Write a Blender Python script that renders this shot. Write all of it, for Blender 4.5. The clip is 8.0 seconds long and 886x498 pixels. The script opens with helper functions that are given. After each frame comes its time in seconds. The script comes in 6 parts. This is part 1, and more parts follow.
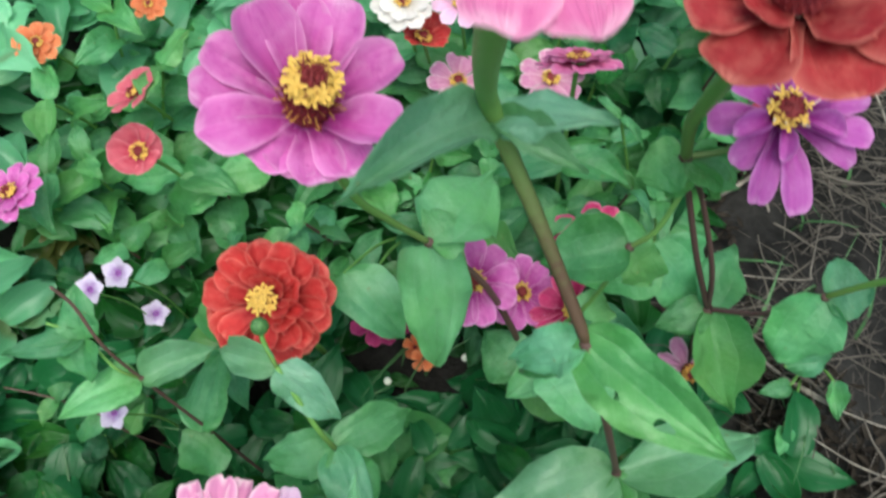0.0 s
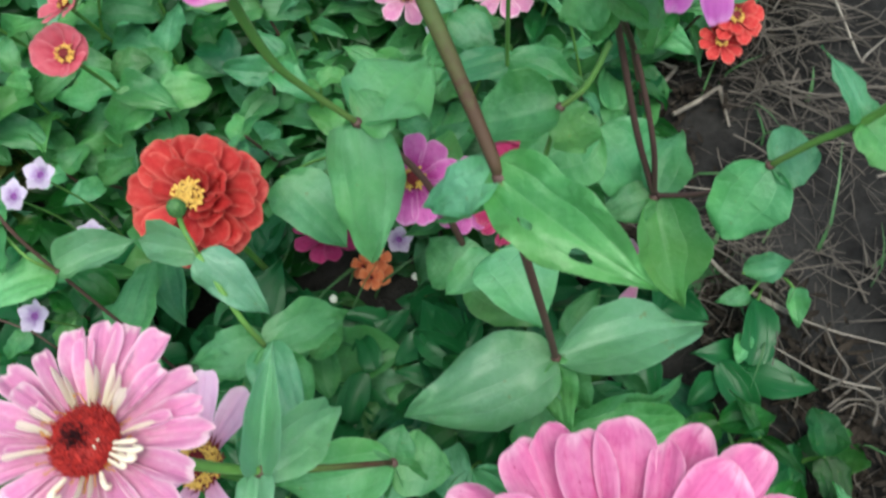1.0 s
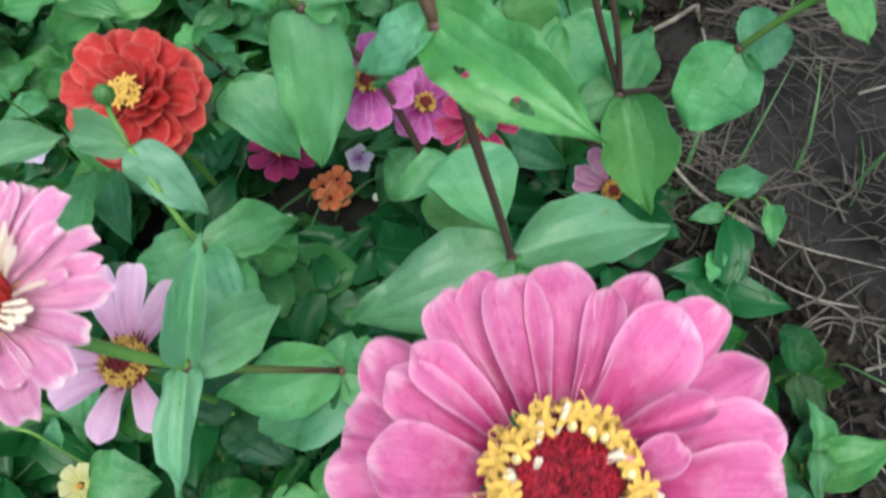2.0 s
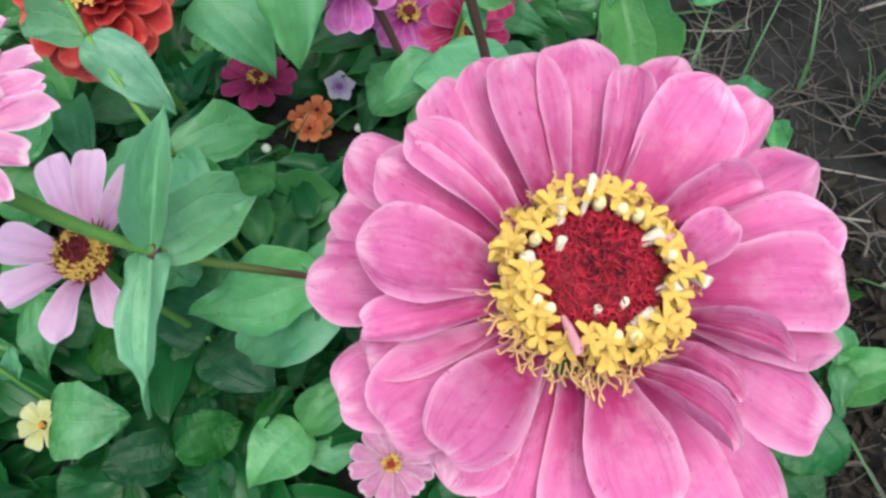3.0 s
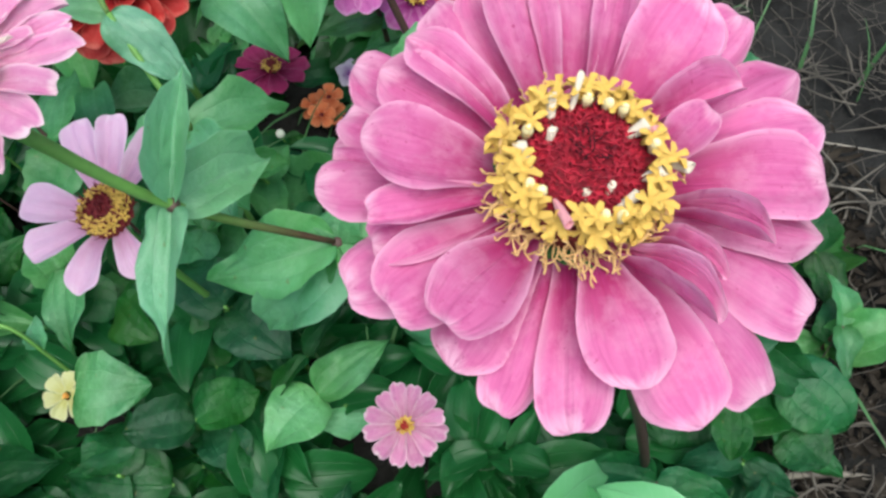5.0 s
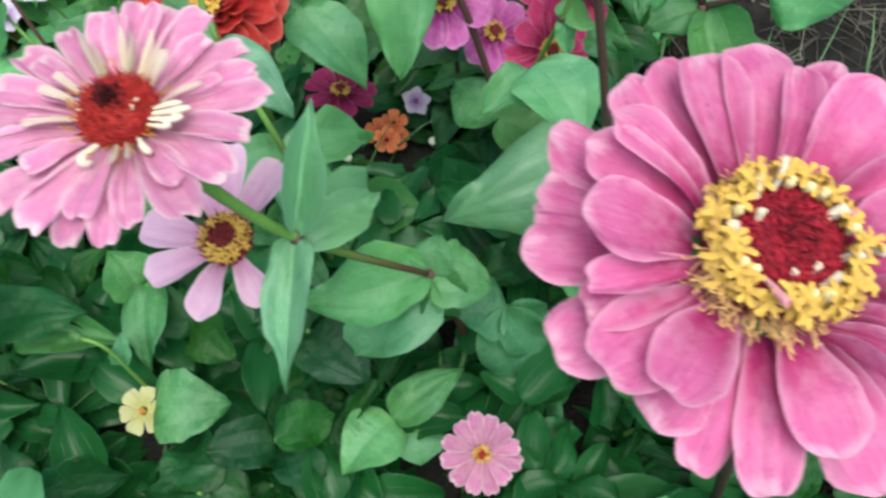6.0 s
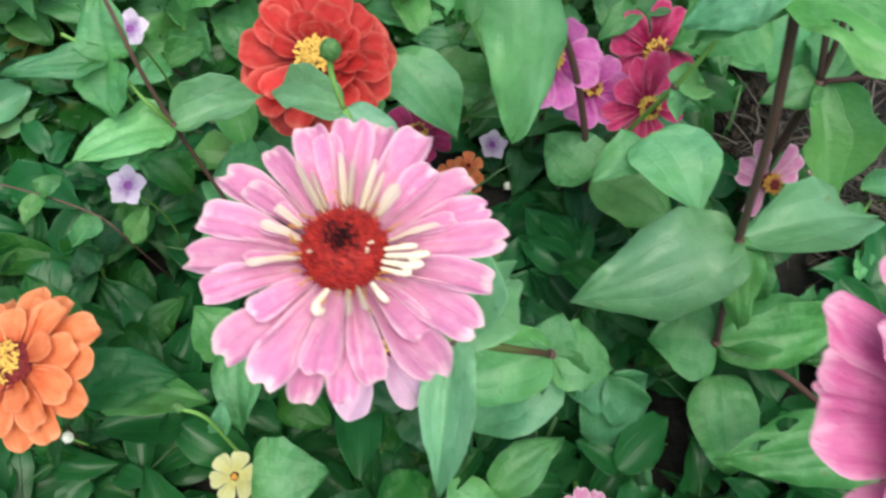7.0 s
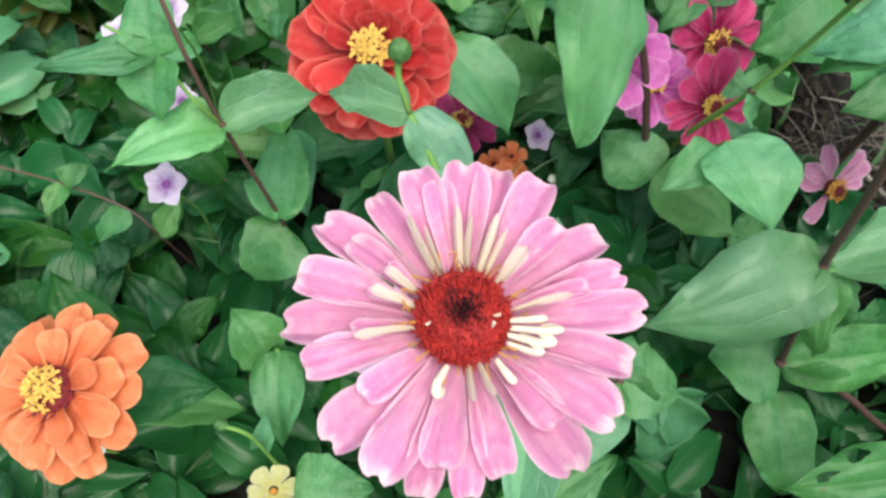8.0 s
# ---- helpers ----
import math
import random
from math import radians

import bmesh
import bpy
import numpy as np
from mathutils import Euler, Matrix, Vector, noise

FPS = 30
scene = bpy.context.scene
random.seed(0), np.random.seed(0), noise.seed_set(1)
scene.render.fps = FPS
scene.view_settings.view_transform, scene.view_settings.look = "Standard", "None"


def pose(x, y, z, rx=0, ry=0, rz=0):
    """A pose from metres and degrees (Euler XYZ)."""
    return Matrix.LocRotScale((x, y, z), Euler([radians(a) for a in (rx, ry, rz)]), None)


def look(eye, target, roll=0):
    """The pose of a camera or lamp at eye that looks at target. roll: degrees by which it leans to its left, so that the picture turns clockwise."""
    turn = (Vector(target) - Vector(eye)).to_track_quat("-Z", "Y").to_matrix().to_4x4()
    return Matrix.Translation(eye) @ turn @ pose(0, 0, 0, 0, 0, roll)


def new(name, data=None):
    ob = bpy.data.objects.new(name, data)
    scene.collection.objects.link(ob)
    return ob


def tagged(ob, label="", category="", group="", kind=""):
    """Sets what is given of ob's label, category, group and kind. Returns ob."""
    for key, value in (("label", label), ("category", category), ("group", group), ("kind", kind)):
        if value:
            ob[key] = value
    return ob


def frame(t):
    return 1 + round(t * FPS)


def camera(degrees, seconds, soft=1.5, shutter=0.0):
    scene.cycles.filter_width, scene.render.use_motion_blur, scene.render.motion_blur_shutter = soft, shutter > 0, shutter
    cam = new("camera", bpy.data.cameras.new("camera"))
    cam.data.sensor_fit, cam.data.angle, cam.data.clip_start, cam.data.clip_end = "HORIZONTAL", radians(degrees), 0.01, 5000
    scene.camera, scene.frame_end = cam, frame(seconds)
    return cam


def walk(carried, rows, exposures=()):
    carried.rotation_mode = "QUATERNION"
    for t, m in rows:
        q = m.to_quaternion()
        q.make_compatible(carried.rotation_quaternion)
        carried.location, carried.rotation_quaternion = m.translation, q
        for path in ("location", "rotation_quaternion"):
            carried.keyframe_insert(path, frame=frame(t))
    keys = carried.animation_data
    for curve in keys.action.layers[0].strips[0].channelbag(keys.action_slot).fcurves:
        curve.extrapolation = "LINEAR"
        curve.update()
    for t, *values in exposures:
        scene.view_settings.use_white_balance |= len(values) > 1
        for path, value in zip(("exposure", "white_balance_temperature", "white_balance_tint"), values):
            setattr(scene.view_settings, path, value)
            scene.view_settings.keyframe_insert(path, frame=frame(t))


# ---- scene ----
import functools

cam = camera(56.0, 8.0, 2.6, 0.5)
PATH = [
    (0, (0.0182, 0.0018, 0.5322), (0.0054, 0.1367, 0.2646), -4.93),
    (0.5, (0.0235, -0.0231, 0.5109), (0.0165, 0.1128, 0.2436), -3.30),
    (1, (0.0467, -0.0397, 0.4880), (0.0359, 0.0959, 0.2206), -5.04),
    (1.5, (0.0480, -0.0555, 0.4677), (0.0411, 0.0800, 0.2001), -4.13),
    (2, (0.0632, -0.0618, 0.4507), (0.0554, 0.0667, 0.1797), -4.07),
    (2.2, (0.0563, -0.0753, 0.4366), (0.0528, 0.0554, 0.1666), -1.93),
    (3.3, (0.0598, -0.0960, 0.4008), (0.0589, 0.0373, 0.1320), -3.08),
    (3.5, (0.0773, -0.0991, 0.4007), (0.0656, 0.0327, 0.1315), -7.69),
    (4, (0.0642, -0.1023, 0.4021), (0.0589, 0.0301, 0.1330), -5.20),
    (4.2, (0.0656, -0.1084, 0.4000), (0.0583, 0.0277, 0.1327), -6.25),
    (5.3, (0.0534, -0.1206, 0.4036), (0.0475, 0.0203, 0.1388), -5.04),
    (5.5, (0.0469, -0.1146, 0.4095), (0.0418, 0.0242, 0.1436), -3.91),
    (6, (0.0124, -0.1137, 0.4167), (0.0136, 0.0294, 0.1531), -0.31),
    (6.5, (-0.0248, -0.0946, 0.4282), (-0.0153, 0.0452, 0.1629), 3.03),
    (7, (-0.0576, -0.0695, 0.4264), (-0.0406, 0.0650, 0.1588), 7.42),
    (7.5, (-0.0812, -0.0606, 0.4144), (-0.0576, 0.0772, 0.1490), 10.19),
    (8, (-0.0890, -0.0353, 0.4143), (-0.0654, 0.0823, 0.1393), 12.77),
]
walk(cam, [(t, look(eye, target, roll)) for t, eye, target, roll in PATH], [(0.0, 1.03, 6380, 1), (2.0, 1.05, 6250, 4), (4.0, 1.08, 6180, 5), (5.5, 1.06, 6300, 2), (6.5, 1.12, 6650, 4), (8.0, 1.25, 6750, 8)])

# height of the bed, and the strength of sky and sun
GROUND, SKY, SUN = -0.02, 0.092, 1.75

# ---- light ----
world = bpy.data.worlds.new("sky")
scene.world = world
world.use_nodes = True
wn = world.node_tree.nodes
sky = wn.new("ShaderNodeTexSky")
sky.sky_type = "NISHITA"
sky.sun_disc = False
sky.sun_elevation = radians(75)
sky.sun_rotation = radians(160)
sky.air_density, sky.dust_density, sky.ozone_density = 1.0, 4.0, 0.6
world.node_tree.links.new(sky.outputs["Color"], wn["Background"].inputs["Color"])
wn["Background"].inputs["Strength"].default_value = SKY
sun = new("sun", bpy.data.lights.new("sun", "SUN"))
sun.data.energy, sun.data.angle, sun.data.color = SUN, radians(58), (1.0, 0.97, 0.93)
sun.matrix_world = look((0.08, -0.24, 1.0), (0, 0, 0))


# ---- materials ----
def material(name, rough=0.5, spec=0.4):
    m = bpy.data.materials.new(name)
    m.use_nodes = True
    b = m.node_tree.nodes["Principled BSDF"]
    b.inputs["Roughness"].default_value = rough
    b.inputs["Specular IOR Level"].default_value = spec
    return m, m.node_tree.nodes, m.node_tree.links, b


def ramp(nodes, *stops):
    r = nodes.new("ShaderNodeValToRGB")
    el = r.color_ramp.elements
    while len(el) < len(stops):
        el.new(0.5)
    for e, (p, c) in zip(el, stops):
        e.position, e.color = p, (*c, 1) if len(c) == 3 else c
    return r


def mathn(nodes, links, op, a, b=None, c=None):
    n = nodes.new("ShaderNodeMath")
    n.operation = op
    for i, v in enumerate((a, b, c)):
        if v is None:
            continue
        if isinstance(v, (int, float)):
            n.inputs[i].default_value = v
        else:
            links.new(v, n.inputs[i])
    return n.outputs[0]


def mix(nodes, links, fac, a, b, blend="MIX"):
    n = nodes.new("ShaderNodeMix")
    n.data_type, n.blend_type = "RGBA", blend
    for i, v in ((0, fac), (6, a), (7, b)):
        if isinstance(v, (int, float)):
            n.inputs[i].default_value = v
        elif isinstance(v, tuple):
            n.inputs[i].default_value = (*v, 1)
        else:
            links.new(v, n.inputs[i])
    return n.outputs[2]


def noise_tex(nodes, links, vector, scale, detail=3, rough=0.5):
    n = nodes.new("ShaderNodeTexNoise")
    n.inputs["Scale"].default_value, n.inputs["Detail"].default_value, n.inputs["Roughness"].default_value = scale, detail, rough
    if vector is not None:
        links.new(vector, n.inputs["Vector"])
    return n.outputs["Fac"]


def bump(nodes, links, bsdf, height, strength, distance):
    n = nodes.new("ShaderNodeBump")
    n.inputs["Strength"].default_value, n.inputs["Distance"].default_value = strength, distance
    links.new(height, n.inputs["Height"])
    links.new(n.outputs[0], bsdf.inputs["Normal"])


def thin(nodes, links, bsdf, color, share):
    """Light that passes through a thin petal or leaf."""
    t = nodes.new("ShaderNodeBsdfTranslucent")
    links.new(color, t.inputs["Color"])
    s = nodes.new("ShaderNodeMixShader")
    s.inputs[0].default_value = share
    links.new(bsdf.outputs[0], s.inputs[1])
    links.new(t.outputs[0], s.inputs[2])
    links.new(s.outputs[0], nodes["Material Output"].inputs["Surface"])


def leaf_material(name, dark, light, vein, through_green, veins=2, gloss=0.32):
    """Leaf: UV x runs across (0 to 1), y along. Veins run from base to tip, with fine cross veins."""
    m, n, l, b = material(name, 0.42, 0.45)
    b.inputs["Coat Weight"].default_value, b.inputs["Coat Roughness"].default_value = gloss, 0.36
    uv = n.new("ShaderNodeUVMap")
    sep = n.new("ShaderNodeSeparateXYZ")
    l.new(uv.outputs[0], sep.inputs[0])
    across = mathn(n, l, "ABSOLUTE", mathn(n, l, "MULTIPLY_ADD", sep.outputs[0], 2.0, -1.0))
    wave = mathn(n, l, "ABSOLUTE", mathn(n, l, "SINE", mathn(n, l, "MULTIPLY", across, math.pi * veins)))
    line = n.new("ShaderNodeMapRange")
    l.new(wave, line.inputs[0])
    line.inputs[1].default_value, line.inputs[2].default_value, line.inputs[3].default_value, line.inputs[4].default_value = 0.0, 0.20, 1.0, 0.0
    # side veins slant towards the tip
    side = mathn(n, l, "ABSOLUTE", mathn(n, l, "SINE", mathn(n, l, "MULTIPLY", mathn(n, l, "SUBTRACT", sep.outputs[1], mathn(n, l, "MULTIPLY", across, 0.25)), 34.0)))
    sideline = mathn(n, l, "MULTIPLY", mathn(n, l, "LESS_THAN", side, 0.22), 0.35)
    lines = mathn(n, l, "MAXIMUM", line.outputs[0], sideline)
    co = n.new("ShaderNodeTexCoord")
    info = n.new("ShaderNodeObjectInfo")
    off = n.new("ShaderNodeVectorMath")
    off.operation = "ADD"
    even = n.new("ShaderNodeVectorMath")
    even.operation = "MULTIPLY"
    even.inputs[1].default_value = (0.5, 1.0, 1.0)
    l.new(co.outputs["Object"], even.inputs[0])
    l.new(even.outputs[0], off.inputs[0])
    l.new(info.outputs["Random"], off.inputs[1])
    big = noise_tex(n, l, off.outputs[0], 3.0, 3)
    fine = noise_tex(n, l, off.outputs[0], 30.0, 4, 0.65)
    tone = mathn(n, l, "ADD", mathn(n, l, "MULTIPLY", big, 0.6), mathn(n, l, "MULTIPLY", info.outputs["Random"], 0.5))
    r = ramp(n, (0.18, dark), (0.8, light))
    l.new(tone, r.inputs[0])
    c = mix(n, l, mathn(n, l, "MULTIPLY", lines, 0.26), r.outputs[0], vein)
    c = mix(n, l, mathn(n, l, "MULTIPLY", fine, 0.4), c, dark)
    patch = ramp(n, (0.45, (0, 0, 0)), (0.75, (1, 1, 1)))
    l.new(noise_tex(n, l, off.outputs[0], 2.2, 4, 0.6), patch.inputs[0])
    c = mix(n, l, mathn(n, l, "MULTIPLY", patch.outputs[0], 0.30), c, vein)
    # paler, mealy mottling between the veins
    meal = ramp(n, (0.48, (0, 0, 0)), (0.66, (1, 1, 1)))
    l.new(noise_tex(n, l, off.outputs[0], 14.0, 5, 0.75), meal.inputs[0])
    c = mix(n, l, mathn(n, l, "MULTIPLY", meal.outputs[0], 0.22), c, vein)
    drift = n.new("ShaderNodeHueSaturation")
    l.new(c, drift.inputs["Color"])
    l.new(mathn(n, l, "MULTIPLY_ADD", noise_tex(n, l, off.outputs[0], 1.3, 2), 0.08, mathn(n, l, "MULTIPLY_ADD", mathn(n, l, "FRACT", mathn(n, l, "MULTIPLY", info.outputs["Random"], 7.3)), 0.045, 0.438)), drift.inputs["Hue"])
    l.new(mathn(n, l, "MULTIPLY_ADD", mathn(n, l, "FRACT", mathn(n, l, "MULTIPLY", info.outputs["Random"], 13.7)), 0.42, 0.74), drift.inputs["Value"])
    c = drift.outputs[0]
    # small brown and pale specks of wear
    speck = ramp(n, (0.70, (0, 0, 0)), (0.74, (1, 1, 1)))
    l.new(noise_tex(n, l, off.outputs[0], 9.0, 2, 0.7), speck.inputs[0])
    c = mix(n, l, mathn(n, l, "MULTIPLY", speck.outputs[0], 0.5), c, (0.20, 0.17, 0.05))
    l.new(c, b.inputs["Base Color"])
    rg = n.new("ShaderNodeMapRange")
    l.new(fine, rg.inputs[0])
    rg.inputs[3].default_value, rg.inputs[4].default_value = 0.26, 0.52
    l.new(rg.outputs[0], b.inputs["Roughness"])
    h = mathn(n, l, "SUBTRACT", mathn(n, l, "ADD", mathn(n, l, "MULTIPLY", fine, 0.5), mathn(n, l, "MULTIPLY", noise_tex(n, l, off.outputs[0], 9.0, 3), 1.4)), mathn(n, l, "MULTIPLY", lines, 0.28))
    bump(n, l, b, h, 0.75, 0.0014)
    # light comes through yellower than it is thrown back
    thin(n, l, b, mix(n, l, 0.45, c, through_green), 0.36)
    return m


def petal_material(name, base, body, rim, streak, share=0.3):
    """Petal: UV x across, y along from the throat to the tip."""
    m, n, l, b = material(name, 0.55, 0.25)
    uv = n.new("ShaderNodeUVMap")
    sep = n.new("ShaderNodeSeparateXYZ")
    l.new(uv.outputs[0], sep.inputs[0])
    info = n.new("ShaderNodeObjectInfo")
    stretch = n.new("ShaderNodeMapping")
    stretch.inputs["Scale"].default_value = (22, 1.6, 1)
    l.new(uv.outputs[0], stretch.inputs["Vector"])
    off = n.new("ShaderNodeVectorMath")
    off.operation = "ADD"
    l.new(stretch.outputs[0], off.inputs[0])
    spread = n.new("ShaderNodeVectorMath")
    spread.operation = "SCALE"
    spread.inputs[3].default_value = 40.0
    comb = n.new("ShaderNodeCombineXYZ")
    l.new(info.outputs["Random"], comb.inputs[0])
    l.new(info.outputs["Random"], comb.inputs[2])
    l.new(comb.outputs[0], spread.inputs[0])
    l.new(spread.outputs[0], off.inputs[1])
    grain = noise_tex(n, l, off.outputs[0], 1.0, 3, 0.6)
    wide = n.new("ShaderNodeVectorMath")
    wide.operation = "ADD"
    l.new(uv.outputs[0], wide.inputs[0])
    l.new(spread.outputs[0], wide.inputs[1])
    blot = n.new("ShaderNodeTexNoise")
    blot.inputs["Scale"].default_value = 2.6
    l.new(wide.outputs[0], blot.inputs["Vector"])
    r = ramp(n, (0.24, base), (0.66, body), (0.90, body), (1.08, rim))
    l.new(mathn(n, l, "ADD", sep.outputs[1], mathn(n, l, "MULTIPLY_ADD", blot.outputs["Fac"], 0.36, -0.18)), r.inputs[0])
    g = ramp(n, (0.40, (0, 0, 0)), (0.72, (1, 1, 1)))
    l.new(grain, g.inputs[0])
    c = mix(n, l, mathn(n, l, "MULTIPLY", g.outputs[0], 0.40), r.outputs[0], streak)
    edge = mathn(n, l, "POWER", mathn(n, l, "ABSOLUTE", mathn(n, l, "MULTIPLY_ADD", sep.outputs[0], 2.0, -1.0)), 7.0)
    c = mix(n, l, mathn(n, l, "MULTIPLY", edge, 0.8), c, rim)
    # uneven pale and deep patches, and a few dark specks
    patchy = n.new("ShaderNodeMapping")
    patchy.inputs["Scale"].default_value = (2.2, 3.4, 1)
    l.new(uv.outputs[0], patchy.inputs["Vector"])
    there = n.new("ShaderNodeVectorMath")
    there.operation = "ADD"
    l.new(patchy.outputs[0], there.inputs[0])
    l.new(spread.outputs[0], there.inputs[1])
    pale = ramp(n, (0.46, (0, 0, 0)), (0.70, (1, 1, 1)))
    l.new(noise_tex(n, l, there.outputs[0], 1.2, 5, 0.65), pale.inputs[0])
    c = mix(n, l, mathn(n, l, "MULTIPLY", pale.outputs[0], 0.34), c, rim)
    deep = ramp(n, (0.30, (1, 1, 1)), (0.46, (0, 0, 0)))
    l.new(noise_tex(n, l, there.outputs[0], 1.9, 5, 0.65), deep.inputs[0])
    c = mix(n, l, mathn(n, l, "MULTIPLY", deep.outputs[0], 0.6), c, streak)
    fleck = ramp(n, (0.745, (0, 0, 0)), (0.77, (1, 1, 1)))
    l.new(noise_tex(n, l, there.outputs[0], 7.0, 1, 0.5), fleck.inputs[0])
    c = mix(n, l, mathn(n, l, "MULTIPLY", fleck.outputs[0], 0.55), c, base)
    hue = n.new("ShaderNodeHueSaturation")
    l.new(c, hue.inputs["Color"])
    l.new(mathn(n, l, "MULTIPLY_ADD", info.outputs["Random"], 0.24, 0.79), hue.inputs["Value"])
    l.new(hue.outputs[0], b.inputs["Base Color"])
    bump(n, l, b, mathn(n, l, "ADD", grain, mathn(n, l, "MULTIPLY", noise_tex(n, l, there.outputs[0], 2.4, 3), 0.9)), 0.55, 0.001)
    thin(n, l, b, hue.outputs[0], share)
    return m


def plain_material(name, a, c, scale=200.0, rough=0.6, spec=0.3, relief=0.0004):
    m, n, l, b = material(name, rough, spec)
    co = n.new("ShaderNodeTexCoord")
    f = noise_tex(n, l, co.outputs["Object"], scale, 4, 0.6)
    r = ramp(n, (0.3, a), (0.7, c))
    l.new(f, r.inputs[0])
    l.new(r.outputs[0], b.inputs["Base Color"])
    bump(n, l, b, f, 0.5, relief)
    return m


def stem_material(name, low, high, start, stop):
    """Stem whose colour runs from low at the foot to high under the flower."""
    m, n, l, b = material(name, 0.5, 0.35)
    co = n.new("ShaderNodeTexCoord")
    sep = n.new("ShaderNodeSeparateXYZ")
    l.new(co.outputs["Generated"], sep.inputs[0])
    f = noise_tex(n, l, co.outputs["Object"], 300.0, 3, 0.6)
    r = ramp(n, (start, low), (stop, high))
    l.new(mathn(n, l, "ADD", sep.outputs[2], mathn(n, l, "MULTIPLY_ADD", f, 0.2, -0.1)), r.inputs[0])
    c = mix(n, l, mathn(n, l, "MULTIPLY", f, 0.35), r.outputs[0], low)
    l.new(c, b.inputs["Base Color"])
    bump(n, l, b, f, 0.5, 0.0004)
    return m


LEAF = leaf_material("leaf_green", (0.034, 0.168, 0.046), (0.115, 0.425, 0.130), (0.250, 0.59, 0.275), (0.15, 0.50, 0.080))
# darker, duller copy of leaf_green: the shade on low leaves, put into the colour
LEAF_SHADED = leaf_material("leaf_deep_green", (0.005, 0.050, 0.011), (0.019, 0.150, 0.031), (0.040, 0.22, 0.055), (0.03, 0.17, 0.016), gloss=0.06)
# fresh pale leaf, its green raised to hold the sheen of the sky
LEAF_PALE = leaf_material("leaf_fresh_green", (0.085, 0.330, 0.112), (0.190, 0.55, 0.225), (0.345, 0.67, 0.395), (0.20, 0.55, 0.110))
# palest leaf: mealy bloom, plus the sky's sheen painted into the green
LEAF_MEALY_SHEEN = leaf_material("leaf_mealy_green", (0.135, 0.385, 0.180), (0.245, 0.575, 0.305), (0.41, 0.69, 0.47), (0.22, 0.55, 0.14), gloss=0.4)
STEM_GREEN = stem_material("stem_green", (0.10, 0.16, 0.04), (0.14, 0.33, 0.07), 0.0, 0.5)
STEM_BROWN = stem_material("stem_purple_brown", (0.070, 0.038, 0.036), (0.105, 0.060, 0.048), 0.2, 0.8)
STEM_BOTH = stem_material("stem_brown_to_green", (0.055, 0.028, 0.028), (0.13, 0.30, 0.06), 0.55, 0.92)
STEM_FORK = stem_material("stem_brown_foot", (0.085, 0.045, 0.028), (0.17, 0.39, 0.085), 0.12, 0.48)
STEM_UPPER = stem_material("stem_brownish_to_green", (0.095, 0.058, 0.036), (0.17, 0.38, 0.085), 0.12, 0.46)
STRAW = plain_material("dry_straw", (0.036, 0.032, 0.028), (0.155, 0.138, 0.116), 25.0, 0.85, 0.1)
STALK = plain_material("dead_stalk", (0.10, 0.09, 0.078), (0.33, 0.30, 0.25), 60.0, 0.8, 0.15)
PINK = petal_material("petal_rose_pink", (0.42, 0.024, 0.145), (0.70, 0.170, 0.400), (0.86, 0.46, 0.64), (0.52, 0.062, 0.245))
PALE_PINK = petal_material("petal_pale_pink", (0.70, 0.30, 0.46), (0.74, 0.29, 0.51), (0.91, 0.68, 0.75), (0.63, 0.16, 0.41))
LILAC = petal_material("petal_lilac_pink", (0.74, 0.36, 0.58), (0.89, 0.55, 0.78), (0.93, 0.70, 0.85), (0.82, 0.44, 0.68), 0.22)
CREAM = petal_material("petal_cream", (0.84, 0.77, 0.55), (0.89, 0.81, 0.68), (0.90, 0.74, 0.70), (0.88, 0.82, 0.70), 0.4)
MAGENTA = petal_material("petal_magenta", (0.44, 0.035, 0.28), (0.68, 0.16, 0.51), (0.80, 0.38, 0.67), (0.54, 0.07, 0.38))
VIOLET = petal_material("petal_violet", (0.36, 0.035, 0.30), (0.52, 0.12, 0.47), (0.64, 0.28, 0.60), (0.42, 0.06, 0.38))
RED = petal_material("petal_scarlet", (0.36, 0.012, 0.02), (0.66, 0.050, 0.050), (0.80, 0.20, 0.16), (0.50, 0.026, 0.028))
BRICK = petal_material("petal_brick_red", (0.19, 0.010, 0.014), (0.36, 0.028, 0.036), (0.60, 0.19, 0.15), (0.26, 0.016, 0.022))
SALMON = petal_material("petal_salmon", (0.56, 0.06, 0.11), (0.72, 0.15, 0.20), (0.82, 0.32, 0.36), (0.60, 0.08, 0.13))
DARK_ROSE = petal_material("petal_dark_rose", (0.22, 0.010, 0.06), (0.44, 0.032, 0.15), (0.54, 0.10, 0.24), (0.32, 0.018, 0.10))
ORANGE = petal_material("petal_orange", (0.62, 0.12, 0.04), (0.82, 0.25, 0.10), (0.88, 0.38, 0.20), (0.74, 0.17, 0.07))
CRIMSON = petal_material("petal_crimson", (0.42, 0.012, 0.09), (0.77, 0.058, 0.23), (0.84, 0.24, 0.42), (0.46, 0.012, 0.095))
WHITE_LILAC = petal_material("petal_white_lilac", (0.40, 0.22, 0.52), (0.74, 0.64, 0.82), (0.82, 0.76, 0.88), (0.68, 0.56, 0.78))
WHITE = petal_material("petal_white", (0.78, 0.72, 0.60), (0.84, 0.80, 0.76), (0.86, 0.84, 0.80), (0.80, 0.70, 0.70))
PALE_YELLOW = petal_material("petal_pale_yellow", (0.66, 0.64, 0.22), (0.74, 0.75, 0.38), (0.78, 0.79, 0.50), (0.70, 0.69, 0.30))
YELLOW = plain_material("floret_yellow", (0.56, 0.31, 0.04), (0.80, 0.57, 0.15), 900.0, 0.55)
OCHRE = plain_material("floret_ochre", (0.50, 0.20, 0.04), (0.74, 0.42, 0.09), 900.0, 0.6)
